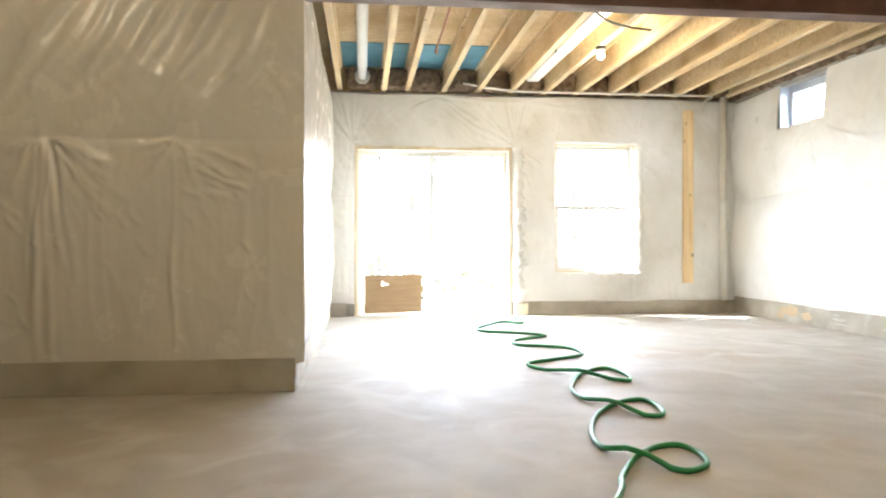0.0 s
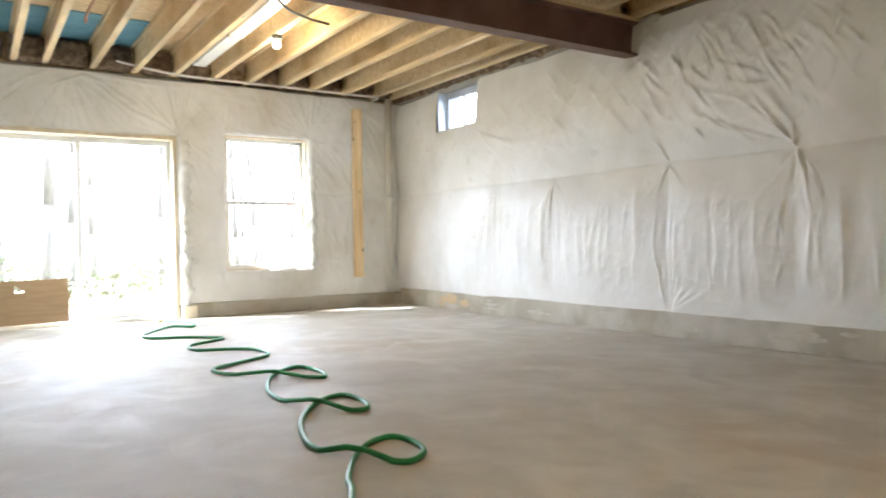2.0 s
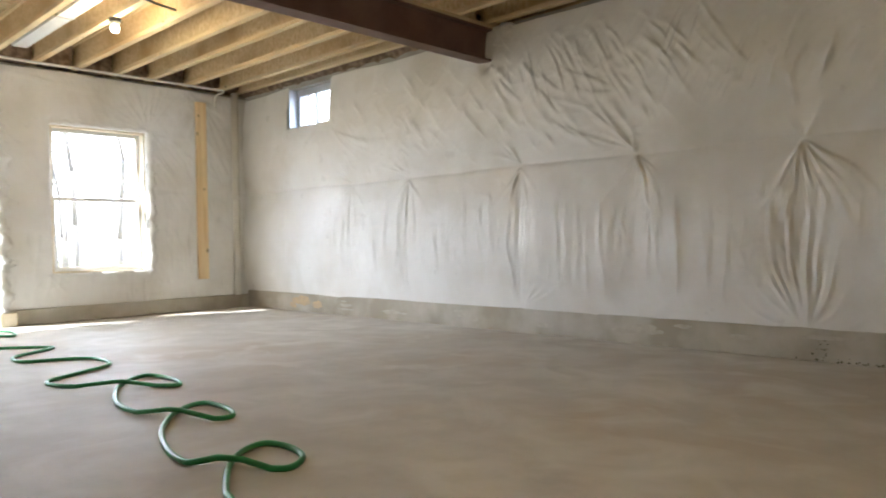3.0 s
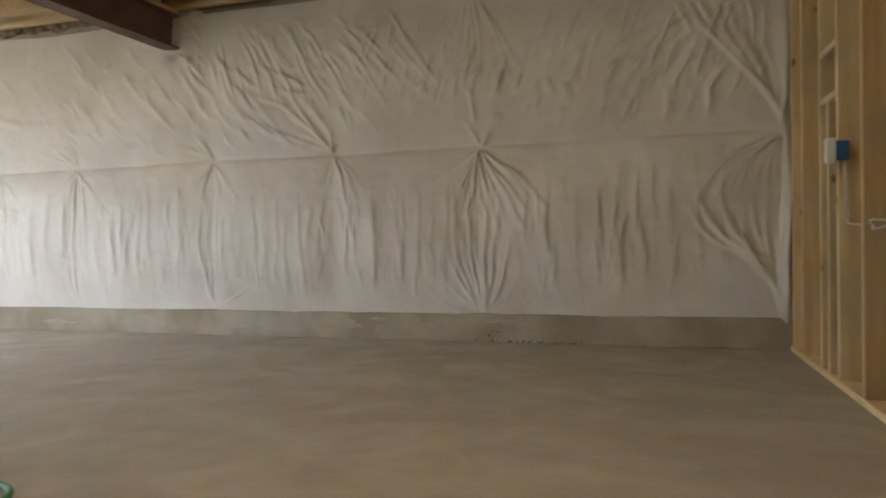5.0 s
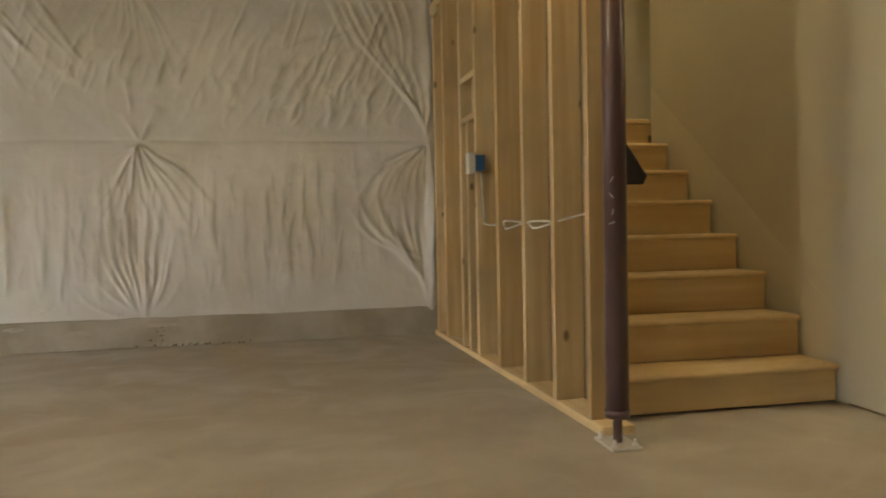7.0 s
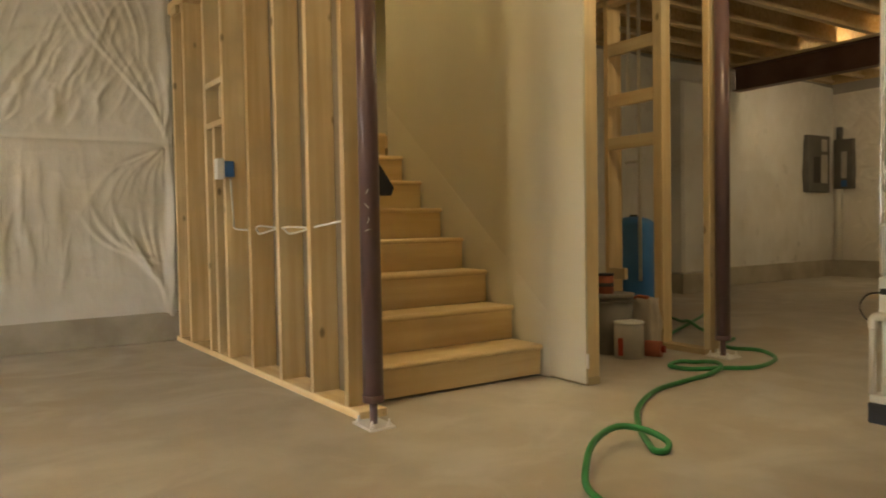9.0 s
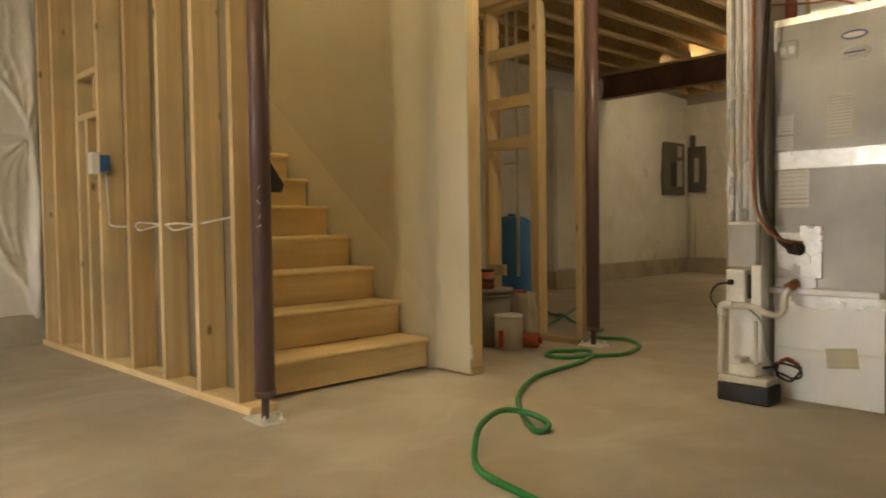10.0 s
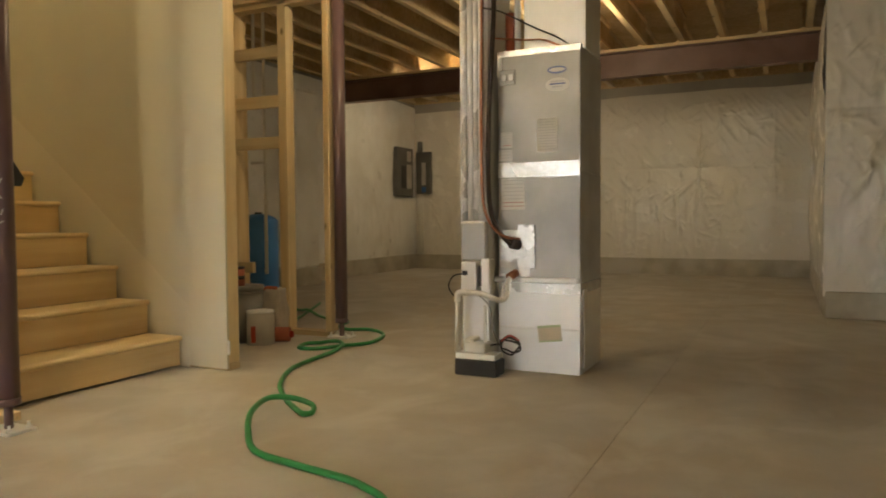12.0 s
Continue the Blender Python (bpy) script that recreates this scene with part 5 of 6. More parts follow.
for v in bm.verts:
    q = v.co.copy()
    k = 1 - 0.25 * max(0.0, q.z)
    n3 = noise.noise_vector(q * 4.0) * 0.018
    v.co = Vector((1.53 + q.x * 0.17 * k, -4.72 + q.y * 0.12 * k, max(0.0, (q.z + 0.5) * 0.35))) + Vector((n3.x, n3.y, n3.z * 0.6 if q.z > -0.49 else 0))
for f in bm.faces:
    f.smooth = True
part("bag_body", bm, sack_mat, sack)
part("folded_edge", tube_bm([(1.615, -4.66, 0.2), (1.60, -4.665, 0.30), (1.56, -4.67, 0.355), (1.47, -4.68, 0.36)], 0.012, seg=8), rust, sack, "reddish folded edge")
jug = thing("plastic_bottle", (1.40, -4.60, 0), "small red-orange plastic bottle lying by paint can", "bottle")
part("bottle_body", rod_bm((1.33, -4.64, 0.05), (1.45, -4.58, 0.05), 0.05, seg=18), rust, jug)
part("bottle_cap", rod_bm((1.31, -4.65, 0.05), (1.33, -4.64, 0.05), 0.022, seg=12), red, jug)

# ---- furnace ----
FX0, FX1, FY0, FY1 = -0.77, -0.31, -4.82, -4.37
fur = thing("furnace", ((FX0 + FX1) / 2, FY1, 0), "tall grey air handler cabinet on galvanized plenum with foil-taped joints", "furnace")
part("plenum_base", box_bm(FX0, FX1, FY0, FY1, 0.0, 0.475, bev=0.003), galv, fur, "bright galvanized return plenum")
# white vinyl in place of metal: the seam's gleam is in the colour
part("seam_strip", box_bm(FX0 + 0.002, FX1 - 0.002, FY1, FY1 + 0.006, 0.231, 0.241, bev=0.001), vinyl, fur, "pressed seam with its gleam as white colour")
part("tape_band", box_bm(FX0 - 0.003, FX1 + 0.003, FY0 + 0.01, FY1 + 0.004, 0.43, 0.485), foil_tape, fur, "bright crinkled foil tape")
part("ledge_strip", box_bm(FX0 + 0.01, FX1 + 0.03, FY1 - 0.01, FY1 + 0.028, 0.486, 0.515, bev=0.006), galv, fur)
part("lower_panel", box_bm(FX0, FX1, FY0, FY1, 0.485, 1.075, bev=0.004), cabinet_grey, fur)
part("tape_band", box_bm(FX0 + 0.002, FX1 - 0.002, FY1 - 0.02, FY1 + 0.003, 1.055, 1.135), foil_tape, fur, "bright crinkled foil tape")
part("upper_panel", box_bm(FX0, FX1, FY0, FY1, 1.076, 1.73, bev=0.004), cabinet_grey, fur)
part("tape_band", box_bm(FX0 - 0.002, FX1 + 0.002, FY1 - 0.03, FY1 + 0.003, 1.706, 1.738), foil_tape, fur, "bright crinkled foil tape")
part("tape_band", box_bm(FX1 - 0.03, FX1 + 0.003, FY1 - 0.02, FY1 + 0.0035, 1.60, 1.705), foil_tape, fur, "bright crinkled foil tape")
part("supply_duct", box_bm(FX0 - 0.005, -0.43, -4.78, -4.46, 1.731, JOIST, bev=0.004), galv, fur, "galvanized supply duct")
part("side_rail", box_bm(FX0 - 0.012, FX0 - 0.001, FY1 - 0.11, FY1 - 0.04, 0.03, 0.45, bev=0.003), vinyl, fur, "white filter-slot cover")
yf = FY1 + 0.0015
sw_b = part("switch_plate", box_bm(-0.415, -0.325, yf, yf + 0.006, 1.555, 1.635, bev=0.003), cabinet_grey, fur)
for dx in (-0.395, -0.355):
    part("breaker", box_bm(dx - 0.012, dx + 0.016, yf + 0.006, yf + 0.016, 1.575, 1.61, bev=0.002), vinyl, sw_b, "pale breaker lever")


def oval(cx, cz, rx, rz, y, t=0.002):
    bm = rod_bm((0, 0, 0), (0, 0, t), 1.0, seg=28)
    bm.transform(Matrix.Translation((cx, y, cz)) @ Matrix.Rotation(radians(-90), 4, "X") @ Matrix.Diagonal((rx, rz, 1, 1)))
    return bm


part("badge", oval(-0.645, 1.612, 0.052, 0.020, yf), ink_blue, fur, "blue oval badge")
part("badge_rim", oval(-0.645, 1.612, 0.043, 0.011, yf + 0.002), paper, fur, "pale oval inset")
part("sticker", oval(-0.648, 1.535, 0.066, 0.036, yf), paper, fur, "white oval sticker with grey bars")
for z, x0, x1, m in ((1.548, -0.685, -0.612, ink), (1.535, -0.69, -0.605, ink_blue), (1.520, -0.675, -0.62, ink)):
    part("text_bar", box_bm(x0, x1, yf + 0.002, yf + 0.003, z, z + 0.007), m, fur, "illegible print")
for (x0, x1, z0, z1), bars in (((-0.645, -0.535, 1.185, 1.365), 12), ((-0.395, -0.325, 1.215, 1.30), 6), ((-0.395, -0.315, 1.145, 1.205), 3), ((-0.465, -0.33, 0.88, 1.05), 8)):
    lab = part("label_sheet", box_bm(x0, x1, yf, yf + 0.001, z0, z1), paper, fur, "pale printed label")
    for k in range(bars):
        z = z1 - (k + 0.7) * (z1 - z0) / (bars + 0.6)
        part("text_bar", box_bm(x0 + 0.008, x1 - 0.008 - 0.03 * ((k * 7) % 3) * (x1 - x0), yf + 0.001, yf + 0.0016, z, z + 0.0035), ink_red if (bars == 8 and k in (6, 7)) or (bars == 6 and k == 5) else ink, lab, "illegible print")
tilt = Matrix.Translation((-0.605, yf, 0.215)) @ Matrix.Rotation(radians(7), 4, "Y")


def tilted(*b):
    bm = box_bm(*b)
    bm.transform(tilt)
    return bm


card = part("note_card", tilted(-0.064, 0.064, 0.003, 0.005, -0.042, 0.042), card_beige, fur, "pale card with green tape edges")
part("tape_edge", tilted(-0.065, 0.065, 0.005, 0.006, 0.033, 0.044), masking, card)
part("tape_edge", tilted(-0.065, 0.065, 0.005, 0.006, -0.044, -0.036), masking, card)
part("foil_patch", box_bm(-0.525, -0.425, yf, yf + 0.008, 0.56, 0.80, bev=0.004), foil_tape, fur, "crinkled foil patch round pipe entry")
part("foil_patch", box_bm(-0.425, -0.325, yf, yf + 0.006, 0.68, 0.77, bev=0.004), foil_tape, fur, "crinkled foil patch round pipe entry")

for x0, x1, z0, z1, turn in ((-0.47, -0.40, 0.62, 0.72, 12), (-0.41, -0.335, 0.60, 0.66, -18), (-0.50, -0.41, 0.515, 0.565, 5), (-0.39, -0.32, 0.50, 0.56, -9)):
    bm = box_bm((x0 - x1) / 2, (x1 - x0) / 2, 0.009, 0.0115, (z0 - z1) / 2, (z1 - z0) / 2, bev=0.001)
    bm.transform(Matrix.Translation(((x0 + x1) / 2, yf, (z0 + z1) / 2)) @ Matrix.Rotation(radians(turn), 4, "Y"))
    part("foil_patch", bm, foil_tape, fur, "crinkled foil patch round pipe entry")
# return drop and pipes beside the furnace
chase = thing("return_duct", (-0.22, -4.40, 0.0), "galvanized duct and pipe stack with foil seams beside furnace", "duct")
part("duct_body", box_bm(-0.29, -0.135, -4.62, -4.28, 0.0, JOIST, bev=0.004), galv, chase)
for x, m in ((-0.152, foil_tape), (-0.188, galv), (-0.222, foil_tape), (-0.252, galv)):
    part("rib", rod_bm((x, -4.276, 0.72), (x, -4.276, JOIST), 0.017, seg=14), m, chase)
part("tape_band", box_bm(-0.137, -0.128, -4.60, -4.272, 0.70, JOIST, bev=0.002), foil_tape, chase, "bright crinkled foil tape")
part("insulation_wrap", box_bm(-0.292, -0.14, -4.285, -4.24, 0.60, 0.82, bev=0.012), cabinet_grey, chase, "grey duct wrap")
control = thing("control_box", (-0.21, -4.22, 0.46), "white wall control box with a black plug", "control box")
part("case", box_bm(-0.255, -0.165, -4.279, -4.185, 0.44, 0.60, bev=0.006), vinyl, control)
part("vent_slot", box_bm(-0.275, -0.262, -4.278, -4.20, 0.47, 0.58, bev=0.002), panel_dark, control)
part("side_case", box_bm(-0.325, -0.277, -4.279, -4.20, 0.43, 0.62, bev=0.005), vinyl, control)
part("plug", box_bm(-0.205, -0.18, -4.186, -4.165, 0.53, 0.555, bev=0.004), black_plastic, control)
part("cord", tube_bm([(-0.19, -4.165, 0.54), (-0.15, -4.13, 0.53), (-0.115, -4.14, 0.48), (-0.12, -4.17, 0.43), (-0.16, -4.18, 0.40)], 0.004, seg=8), black_plastic, control)
lines = thing("refrigerant_lines", (-0.32, -4.33, 1.0), "copper and black-insulated refrigerant lines bending into cabinet", "pipes")
part("copper_line", tube_bm([(-0.272, -4.24, 2.82), (-0.272, -4.24, 2.0), (-0.268, -4.235, 1.35), (-0.275, -4.235, 0.95), (-0.32, -4.24, 0.80), (-0.385, -4.28, 0.735), (-0.44, -4.355, 0.72)], 0.008, seg=10), copper, lines)
part("suction_line", tube_bm([(-0.325, -4.28, 2.82), (-0.325, -4.28, 2.0), (-0.30, -4.265, 1.4), (-0.30, -4.26, 0.96), (-0.335, -4.265, 0.80), (-0.39, -4.30, 0.71), (-0.43, -4.36, 0.69)], 0.013, seg=12), black_foam, lines, "black foam insulation")
part("flare_nut", rod_bm((-0.405, -4.315, 0.70), (-0.43, -4.36, 0.69), 0.029, seg=14), black_foam, lines)
part("control_wire", tube_bm([(-0.27, -4.24, 1.95), (-0.36, -4.30, 1.93), (-0.50, -4.40, 1.86), (-0.62, -4.42, 1.80), (-0.70, -4.40, 1.745)], 0.004, seg=8), black_plastic, lines)
part("control_wire", tube_bm([(-0.30, -4.30, 1.80), (-0.45, -4.42, 1.80), (-0.55, -4.42, 1.79), (-0.66, -4.42, 1.742)], 0.005, seg=8), copper, lines)
part("red_conduit", rod_bm((-0.365, -4.42, 1.74), (-0.365, -4.42, 1.95), 0.026, seg=12), rust, lines, "red-orange pipe stub")
part("vent_pipe", rod_bm((-0.405, -4.43, 1.735), (-0.405, -4.43, JOIST), 0.018, seg=12), galv, lines)
pump = thing("condensate_pump", (-0.26, -4.19, 0), "condensate pump with black tank and cream cover on floor", "pump")
part("tank_body", box_bm(-0.385, -0.145, -4.27, -4.14, 0.0, 0.085, bev=0.006), black_plastic, pump)
part("cover", box_bm(-0.375, -0.15, -4.262, -4.145, 0.085, 0.118, bev=0.005), pvc, pump, "cream plastic cover")
part("motor_housing", box_bm(-0.315, -0.19, -4.255, -4.155, 0.118, 0.175, bev=0.008), pvc, pump)
part("motor_cap", box_bm(-0.25, -0.195, -4.25, -4.16, 0.175, 0.195, bev=0.004), pvc, pump)
drain = thing("drain_pipe", (-0.16, -4.17, 0.12), "cream PVC condensate drain with elbows and trap", "pipe")
part("riser_pipe", rod_bm((-0.155, -4.165, 0.12), (-0.155, -4.165, 0.40), 0.0145, seg=16), pvc, drain)
part("elbow", tube_bm([(-0.155, -4.165, 0.39), (-0.156, -4.165, 0.425), (-0.175, -4.165, 0.44), (-0.21, -4.165, 0.44)], 0.018, seg=14), pvc, drain)
part("trap", tube_bm([(-0.20, -4.165, 0.44), (-0.29, -4.18, 0.435), (-0.345, -4.20, 0.41), (-0.385, -4.23, 0.40), (-0.405, -4.25, 0.43), (-0.40, -4.27, 0.48), (-0.415, -4.31, 0.53), (-0.42, -4.37, 0.535)], 0.0145, seg=14), pvc, drain)
part("fitting", rod_bm((-0.40, -4.29, 0.515), (-0.425, -4.335, 0.54), 0.022, seg=14), copper, drain)
part("second_pipe", rod_bm((-0.30, -4.20, 0.118), (-0.30, -4.20, 0.37), 0.009, seg=12), pvc, drain)
cords = thing("power_cord", (-0.40, -4.24, 0.12), "coiled black power cord hanging by pump", "cord")
pts = []
for k in range(22):
    a = k * 0.72
    pts.append((-0.42 + (0.055 + 0.012 * math.sin(k * 1.7)) * math.cos(a), -4.255 + 0.02 * math.sin(a * 0.7), 0.155 + (0.038 + 0.01 * math.cos(k * 1.3)) * math.sin(a)))
part("coil", tube_bm([(-0.33, -4.20, 0.16), (-0.365, -4.22, 0.165), *pts], 0.0055, seg=8, steps=5), black_plastic, cords)
part("loose_wire", tube_bm([(-0.36, -4.24, 0.16), (-0.33, -4.235, 0.24), (-0.31, -4.24, 0.36), (-0.25, -4.19, 0.44)], 0.004, seg=8), bucket_grey, cords)
part("wire_end", tube_bm([(-0.38, -4.23, 0.18), (-0.43, -4.22, 0.215), (-0.48, -4.23, 0.19)], 0.005, seg=8), red, cords, "red wire")

# ---- electric panels in the far corner ----
el = thing("electrical_panel", (XE, -11.1, 1.2), "grey electrical panel with open cover on sheeted wall", "electrical panel", "electrical panels")
part("cabinet", box_bm(XE - 0.09, XE + 0.03, -11.40, -10.85, 1.22, 2.02, bev=0.006), panel_grey, el)
part("breaker_field", box_bm(XE - 0.094, XE - 0.09, -11.33, -11.17, 1.35, 1.75, bev=0.002), can_white, el, "pale breaker strip")
part("dead_front", box_bm(XE - 0.094, XE - 0.09, -11.14, -10.98, 1.35, 1.72, bev=0.002), panel_dark, el)
part("spec_label", box_bm(XE - 0.094, XE - 0.09, -11.32, -11.18, 1.80, 1.97), can_white, el, "pale label")
el2 = thing("electrical_panel", (3.88, YS, 1.2), "grey disconnect panel with conduit on far wall", "electrical panel", "electrical panels")
part("cabinet", box_bm(3.72, 3.99, YS - 0.02, YS + 0.10, 1.27, 1.98, bev=0.006), panel_grey, el2)
part("breaker_field", box_bm(3.80, 3.88, YS + 0.10, YS + 0.104, 1.42, 1.80, bev=0.002), can_white, el2, "pale breaker strip")
part("meter_window", box_bm(3.80, 3.88, YS + 0.10, YS + 0.104, 1.30, 1.39, bev=0.002), outlet_blue, el2)
part("conduit", rod_bm((3.93, YS + 0.05, 1.98), (3.93, YS + 0.05, 2.16), 0.045, seg=14), panel_grey, el2)
part("lower_conduit", rod_bm((3.93, YS + 0.06, 0.24), (3.93, YS + 0.06, 1.27), 0.05, seg=14), pvc, el2, "sheet-wrapped conduit")
# pilaster under the far beam
pil = thing("wall_pilaster", (3.85, -8.2, 0), "sheeted pilaster standing out from long wall", "pilaster", kind="structure")
part("core", box_bm(3.78, XE + 0.02, -8.45, -7.95, 0.22, 2.48, bev=0.03), poly, pil)
part("footing", box_bm(3.77, XE + 0.02, -8.47, -7.93, 0.0, 0.225, bev=0.006), curb_mat, pil)

# ---- things at the north wall ----
flap = thing("cardboard_sheet", (-0.44, YN - 0.02, 0), "flat cardboard sheet with hand hole leaning on patio door", "cardboard")
bm = bmesh.new()
bmesh.ops.create_grid(bm, x_segments=24, y_segments=14, size=0.5)
for v in bm.verts:
    x, z = v.co.x, v.co.y
    v.co = Vector((-0.44 + x * 0.71, YN - 0.045 + 0.035 * (z + 0.5) + 0.006 * noise.noise(Vector((x * 3, z * 3, 0.4))), 0.05 + (z + 0.5) * 0.465 + (0.012 * x)))
hole = [f for f in bm.faces if abs(f.calc_center_median().x + 0.545) < 0.05 and abs(f.calc_center_median().z - 0.405) < 0.025]
bmesh.ops.delete(bm, geom=hole, context="FACES")
bmesh.ops.solidify(bm, geom=bm.faces[:], thickness=0.006)
part("panel", bm, cardboard, flap)
part("flap_tab", box_bm(-0.09, -0.065, YN - 0.03, YN - 0.024, 0.30, 0.38), cardboard, flap)
single("nailed_board", box_bm(3.325, 3.462, YN - 0.062, YN - 0.024, 0.40, 2.645, bev=0.003), pine_z, "pale lumber board nailed upright over sheeting", "board")
cpipe = thing("corner_pipe", (3.87, YN - 0.055, 0), "white vertical drain pipe in wall corner", "pipe")
part("riser", rod_bm((3.87, YN - 0.055, 0.17), (3.87, YN - 0.055, JOIST), 0.046, seg=20), pvc, cpipe)
part("coupling", rod_bm((3.87, YN - 0.055, 1.42), (3.87, YN - 0.055, 1.50), 0.052, seg=20), pvc, cpipe)
hp = thing("thin_pipe", (2.0, 6.62, 2.80), "thin white pipe strapped under joists by window wall", "pipe")
part("run", tube_bm([(0.42, 6.66, 2.90), (0.80, 6.64, 2.84), (1.2, 6.62, 2.806), (2.0, 6.62, 2.805), (3.0, 6.62, 2.805), (3.60, 6.62, 2.805)], 0.014, seg=10), pvc, hp)
part("bend", tube_bm([(3.58, 6.62, 2.805), (3.64, 6.63, 2.805), (3.66, 6.66, 2.79), (3.62, 6.73, 2.77), (3.60, 6.76, 2.70), (3.60, 6.765, 2.62)], 0.014, seg=10), pvc, hp)
wd = thing("exhaust_duct", (-0.82, 5.3, 2.94), "round white exhaust duct running between joists", "duct")
part("pipe_run", rod_bm((-0.82, 2.7, 2.95), (-0.82, 6.62, 2.95), 0.055, seg=24), vinyl, wd)
part("wall_collar", rod_bm((-0.82, 6.60, 2.95), (-0.82, 6.66, 2.95), 0.09, seg=24), poly, wd, "sealed wall collar")
sd = thing("flat_duct", (1.27, 4.8, 2.9), "shiny flat metal duct fixed between joists", "duct")
part("duct_run", box_bm(1.16, 1.30, 3.2, 6.35, 2.87, 3.08, bev=0.004), galv, sd)
part("tape_band", box_bm(1.157, 1.303, 3.6, 3.66, 2.867, 3.083), foil_tape, sd)
part("tape_band", box_bm(1.157, 1.303, 5.0, 5.06, 2.867, 3.083), foil_tape, sd)
part("cable_loop", tube_bm([(1.05, 3.5, 2.80), (1.25, 3.7, 2.78), (1.5, 3.9, 2.80), (1.75, 4.0, 2.81)], 0.012, seg=8), bucket_grey, sd, "grey flexible cable")
foam = single("foam_block", box_bm(1.09, 1.26, YN - 0.10, YN - 0.03, 0.0, 0.15, bev=0.008), frame_wood, "short pale lumber offcut beside patio door", "wood block")
sock = thing("wall_outlet_box", (1.45, YN, 1.2), "shallow box pushing out under the sheeting by the door", "outlet box")
part("bulge", box_bm(1.40, 1.50, YN - 0.012, YN + 0.03, 1.25, 1.35, bev=0.01), poly, sock)

# ---- garden hose across the floor ----
south_turns = [(1.44, -5.53), (1.35, -5.28), (1.22, -5.19), (1.06, -5.25), (0.84, -5.07), (0.76, -4.76), (0.86, -4.59), (0.95, -4.43), (1.08, -4.41), (1.13, -4.56),
               (1.01, -4.62), (0.82, -4.52), (0.78, -4.22), (0.72, -3.87), (0.54, -3.54), (0.33, -3.31), (0.16, -3.17), (0.09, -3.125), (0.07, -3.16), (0.10, -3.20),
               (0.19, -3.18), (0.255, -3.10), (0.20, -2.93), (0.08, -2.77), (-0.06, -2.65), (-0.30, -2.59), (-0.57, -2.53), (-0.75, -2.36), (-0.80, -1.80), (-0.58, -1.05),
               (-0.25, -0.35)]
arch = {19: 0.02, 20: 0.045, 21: 0.055, 22: 0.045, 23: 0.02}      # the stiff turn that stands off the floor
north_turns = [(0.08, 0.23), (0.15, 0.40), (0.29, 0.63), (0.43, 0.77), (0.55, 0.80), (0.585, 0.67), (0.54, 0.52), (0.43, 0.45), (0.36, 0.53), (0.29, 0.67),
               (0.21, 0.80), (0.24, 1.03), (0.37, 1.36), (0.58, 1.64), (0.75, 1.71), (0.77, 1.51), (0.71, 1.34), (0.62, 1.36), (0.53, 1.57), (0.43, 1.78),
               (0.46, 2.10), (0.65, 2.53), (0.89, 2.74), (0.95, 2.50), (0.89, 2.27), (0.77, 2.39), (0.60, 2.58), (0.42, 2.78), (0.40, 3.00), (0.62, 3.16),
               (0.92, 3.38), (0.93, 3.74), (0.75, 3.89), (0.54, 4.00), (0.57, 4.29), (0.88, 4.53), (0.92, 4.65), (0.68, 4.88), (0.39, 5.06), (0.42, 5.38),
               (0.76, 5.90), (0.96, 5.75), (1.03, 6.20), (0.82, 6.50)]
route = south_turns + north_turns
pts, R = [], 0.0125
for k, (x, y) in enumerate(route):
    pts.append(Vector((x, y, R + arch.get(k, 0.0))))
smooth = glide(pts, 6)
# lift the later turn where the hose crosses itself
for i in range(len(smooth)):
    for j in range(i - 12):
        if (smooth[i].xy - smooth[j].xy).length < 0.05 and smooth[j].z < 0.02:
            for k in range(max(0, i - 4), min(len(smooth), i + 5)):
                smooth[k].z = max(smooth[k].z, R + 2 * R * (1 - abs(k - i) / 5))
hose = thing("garden_hose", (0.2, 0.0, 0), "long green garden hose lying in loose coils across floor", "hose")
part("hose_line", tube_bm(smooth, R, seg=10, steps=2), green, hose)
part("hose_end", rod_bm((0.82, 6.50, R), (0.76, 6.55, R), 0.017, seg=12), copper, hose, "brass coupling")
stub = single("copper_stub", tube_bm([(-0.06, 3.9, 2.95), (-0.05, 4.6, 2.94), (-0.05, 5.2, 2.935), (-0.045, 5.32, 2.90)], 0.013, seg=10), copper, "short orange copper pipe strapped between joists", "pipe")
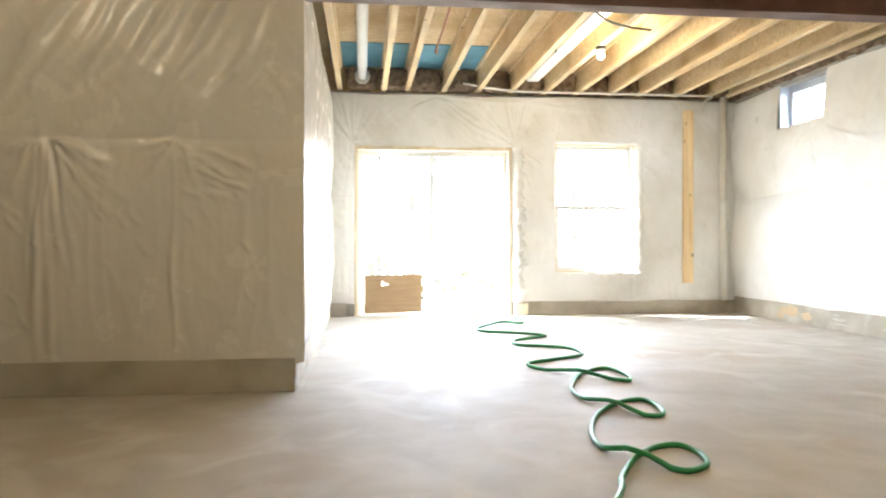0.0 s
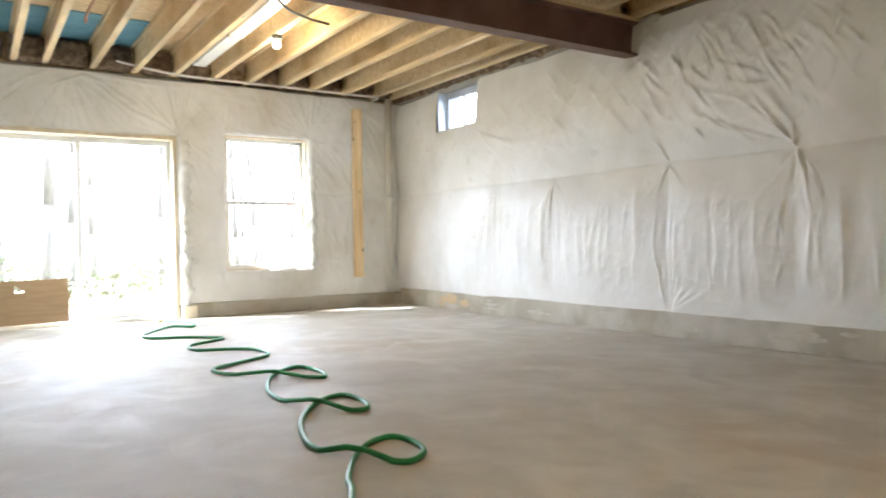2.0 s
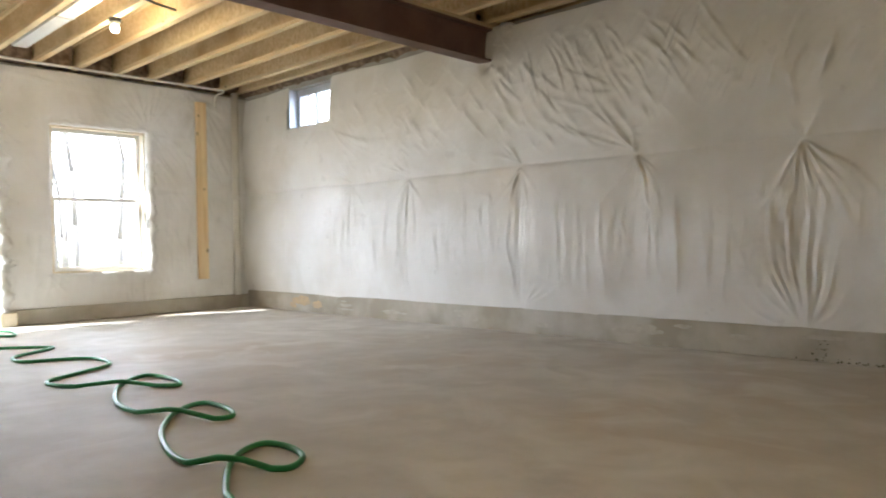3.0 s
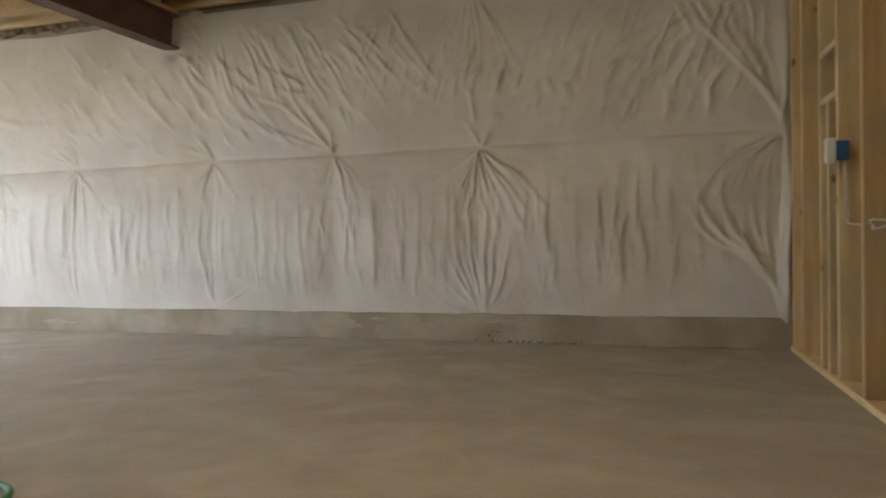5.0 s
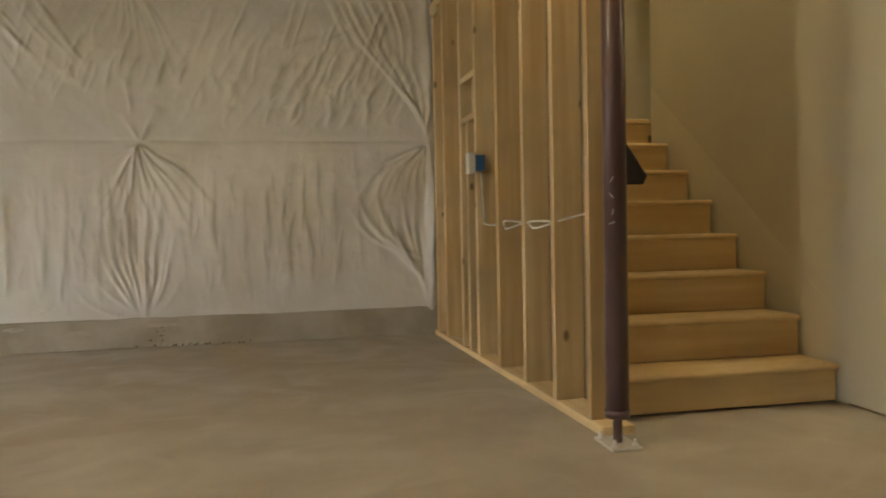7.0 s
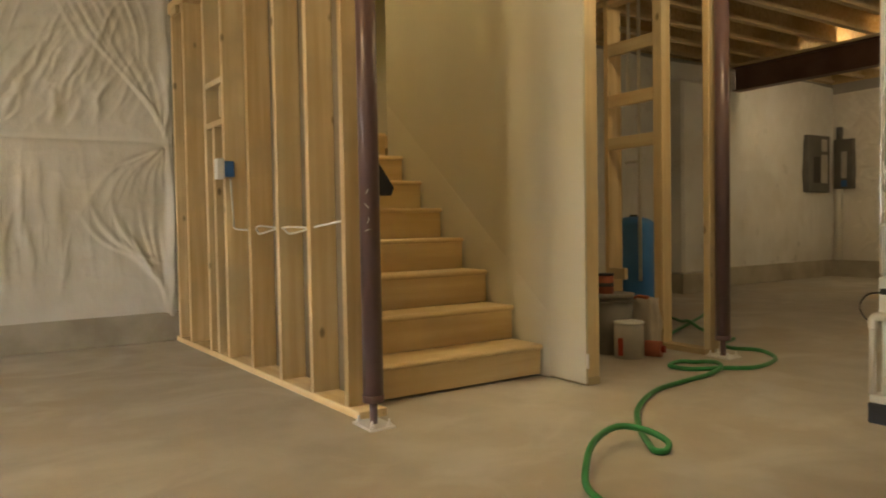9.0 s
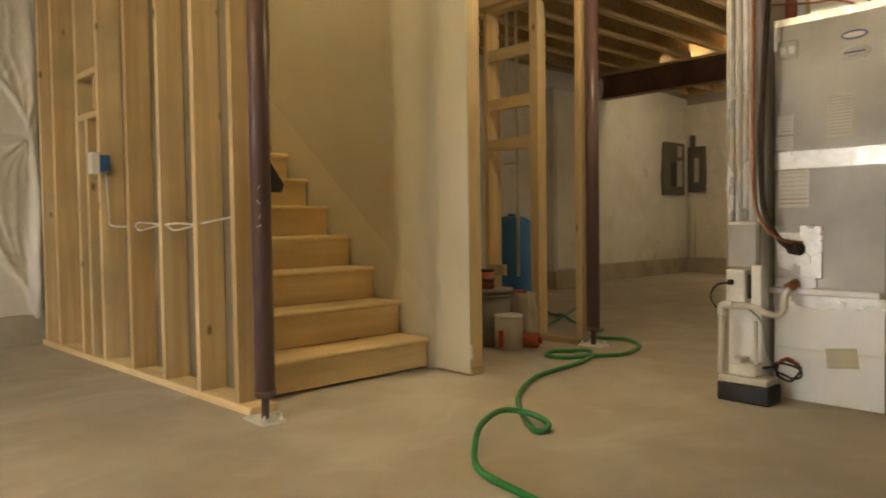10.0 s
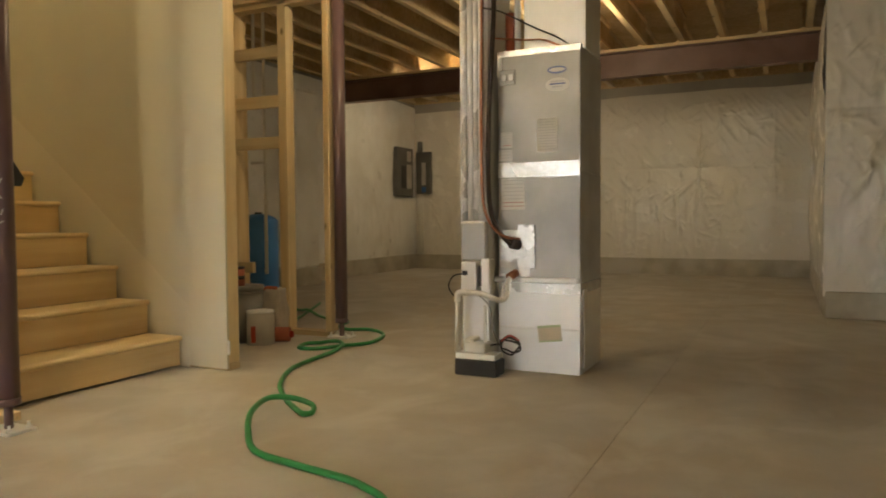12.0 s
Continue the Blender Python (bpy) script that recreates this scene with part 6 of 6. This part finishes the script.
# sheeting gathered round the beam end, and a scrap behind the beam
bm = bmesh.new()
bmesh.ops.create_icosphere(bm, subdivisions=4, radius=1.0)
for v in bm.verts:
    q = v.co.copy()
    k = 1 + 0.25 * noise.noise(q * 2.6) + 0.12 * noise.noise(q * 7.0)
    v.co = Vector((XE + 0.035 + q.x * 0.05 * k, 2.36 + q.y * 0.20 * k, 2.66 + q.z * 0.15 * k))
for f in bm.faces:
    f.smooth = True
single("beam_pocket_wrap", bm, poly, "white sheeting gathered round steel beam end", "sheeting", kind="structure")
bm = bmesh.new()
bmesh.ops.create_grid(bm, x_segments=30, y_segments=8, size=0.5)
for v in bm.verts:
    x, z = v.co.x, v.co.y
    v.co = Vector((2.95 + x * 0.6, 2.64 + 0.03 * noise.noise(Vector((x * 6, z * 3, 0))), 2.76 + z * 0.09 - 0.02 * x + 0.015 * noise.noise(Vector((x * 9, 1, z)))))
for f in bm.faces:
    f.smooth = True
single("sheeting_scrap", bm, poly, "scrap of white sheeting caught behind steel beam", "sheeting", kind="structure")
# mildew specks on the ledge below the long wall
specks = random.Random(8)
sp = thing("mildew_specks", (XE, -0.4, 0), "dark mildew specks on concrete ledge", "stain", kind="stuff")
bm = bmesh.new()
for k in range(46):
    y = specks.gauss(-0.55, 0.22) if k < 34 else specks.gauss(-0.30, 0.04)
    z = 0.006 + abs(specks.gauss(0, 0.012)) if k < 34 else specks.uniform(0.03, 0.15)
    r = specks.uniform(0.003, 0.009)
    rod(bm, (XE + 0.0035, y, z), (XE + 0.0055, y, z), r, seg=7)
    bm.verts.ensure_lookup_table()
part("specks", bm, mildew, sp)
spare = thing("spare_hose", (2.1, -5.9, 0), "short crossed green hose ends on floor behind framing", "hose")
part("hose_line", tube_bm([(1.86, -5.36, R), (2.02, -5.70, R), (2.14, -5.95, R), (2.30, -6.28, R), (2.42, -6.52, R)], R, seg=8), green, spare)
part("hose_line", tube_bm([(1.70, -5.62, R), (1.90, -5.76, R), (2.09, -5.875, 3 * R), (2.26, -5.99, R), (2.44, -6.10, R)], R, seg=8), green, spare)
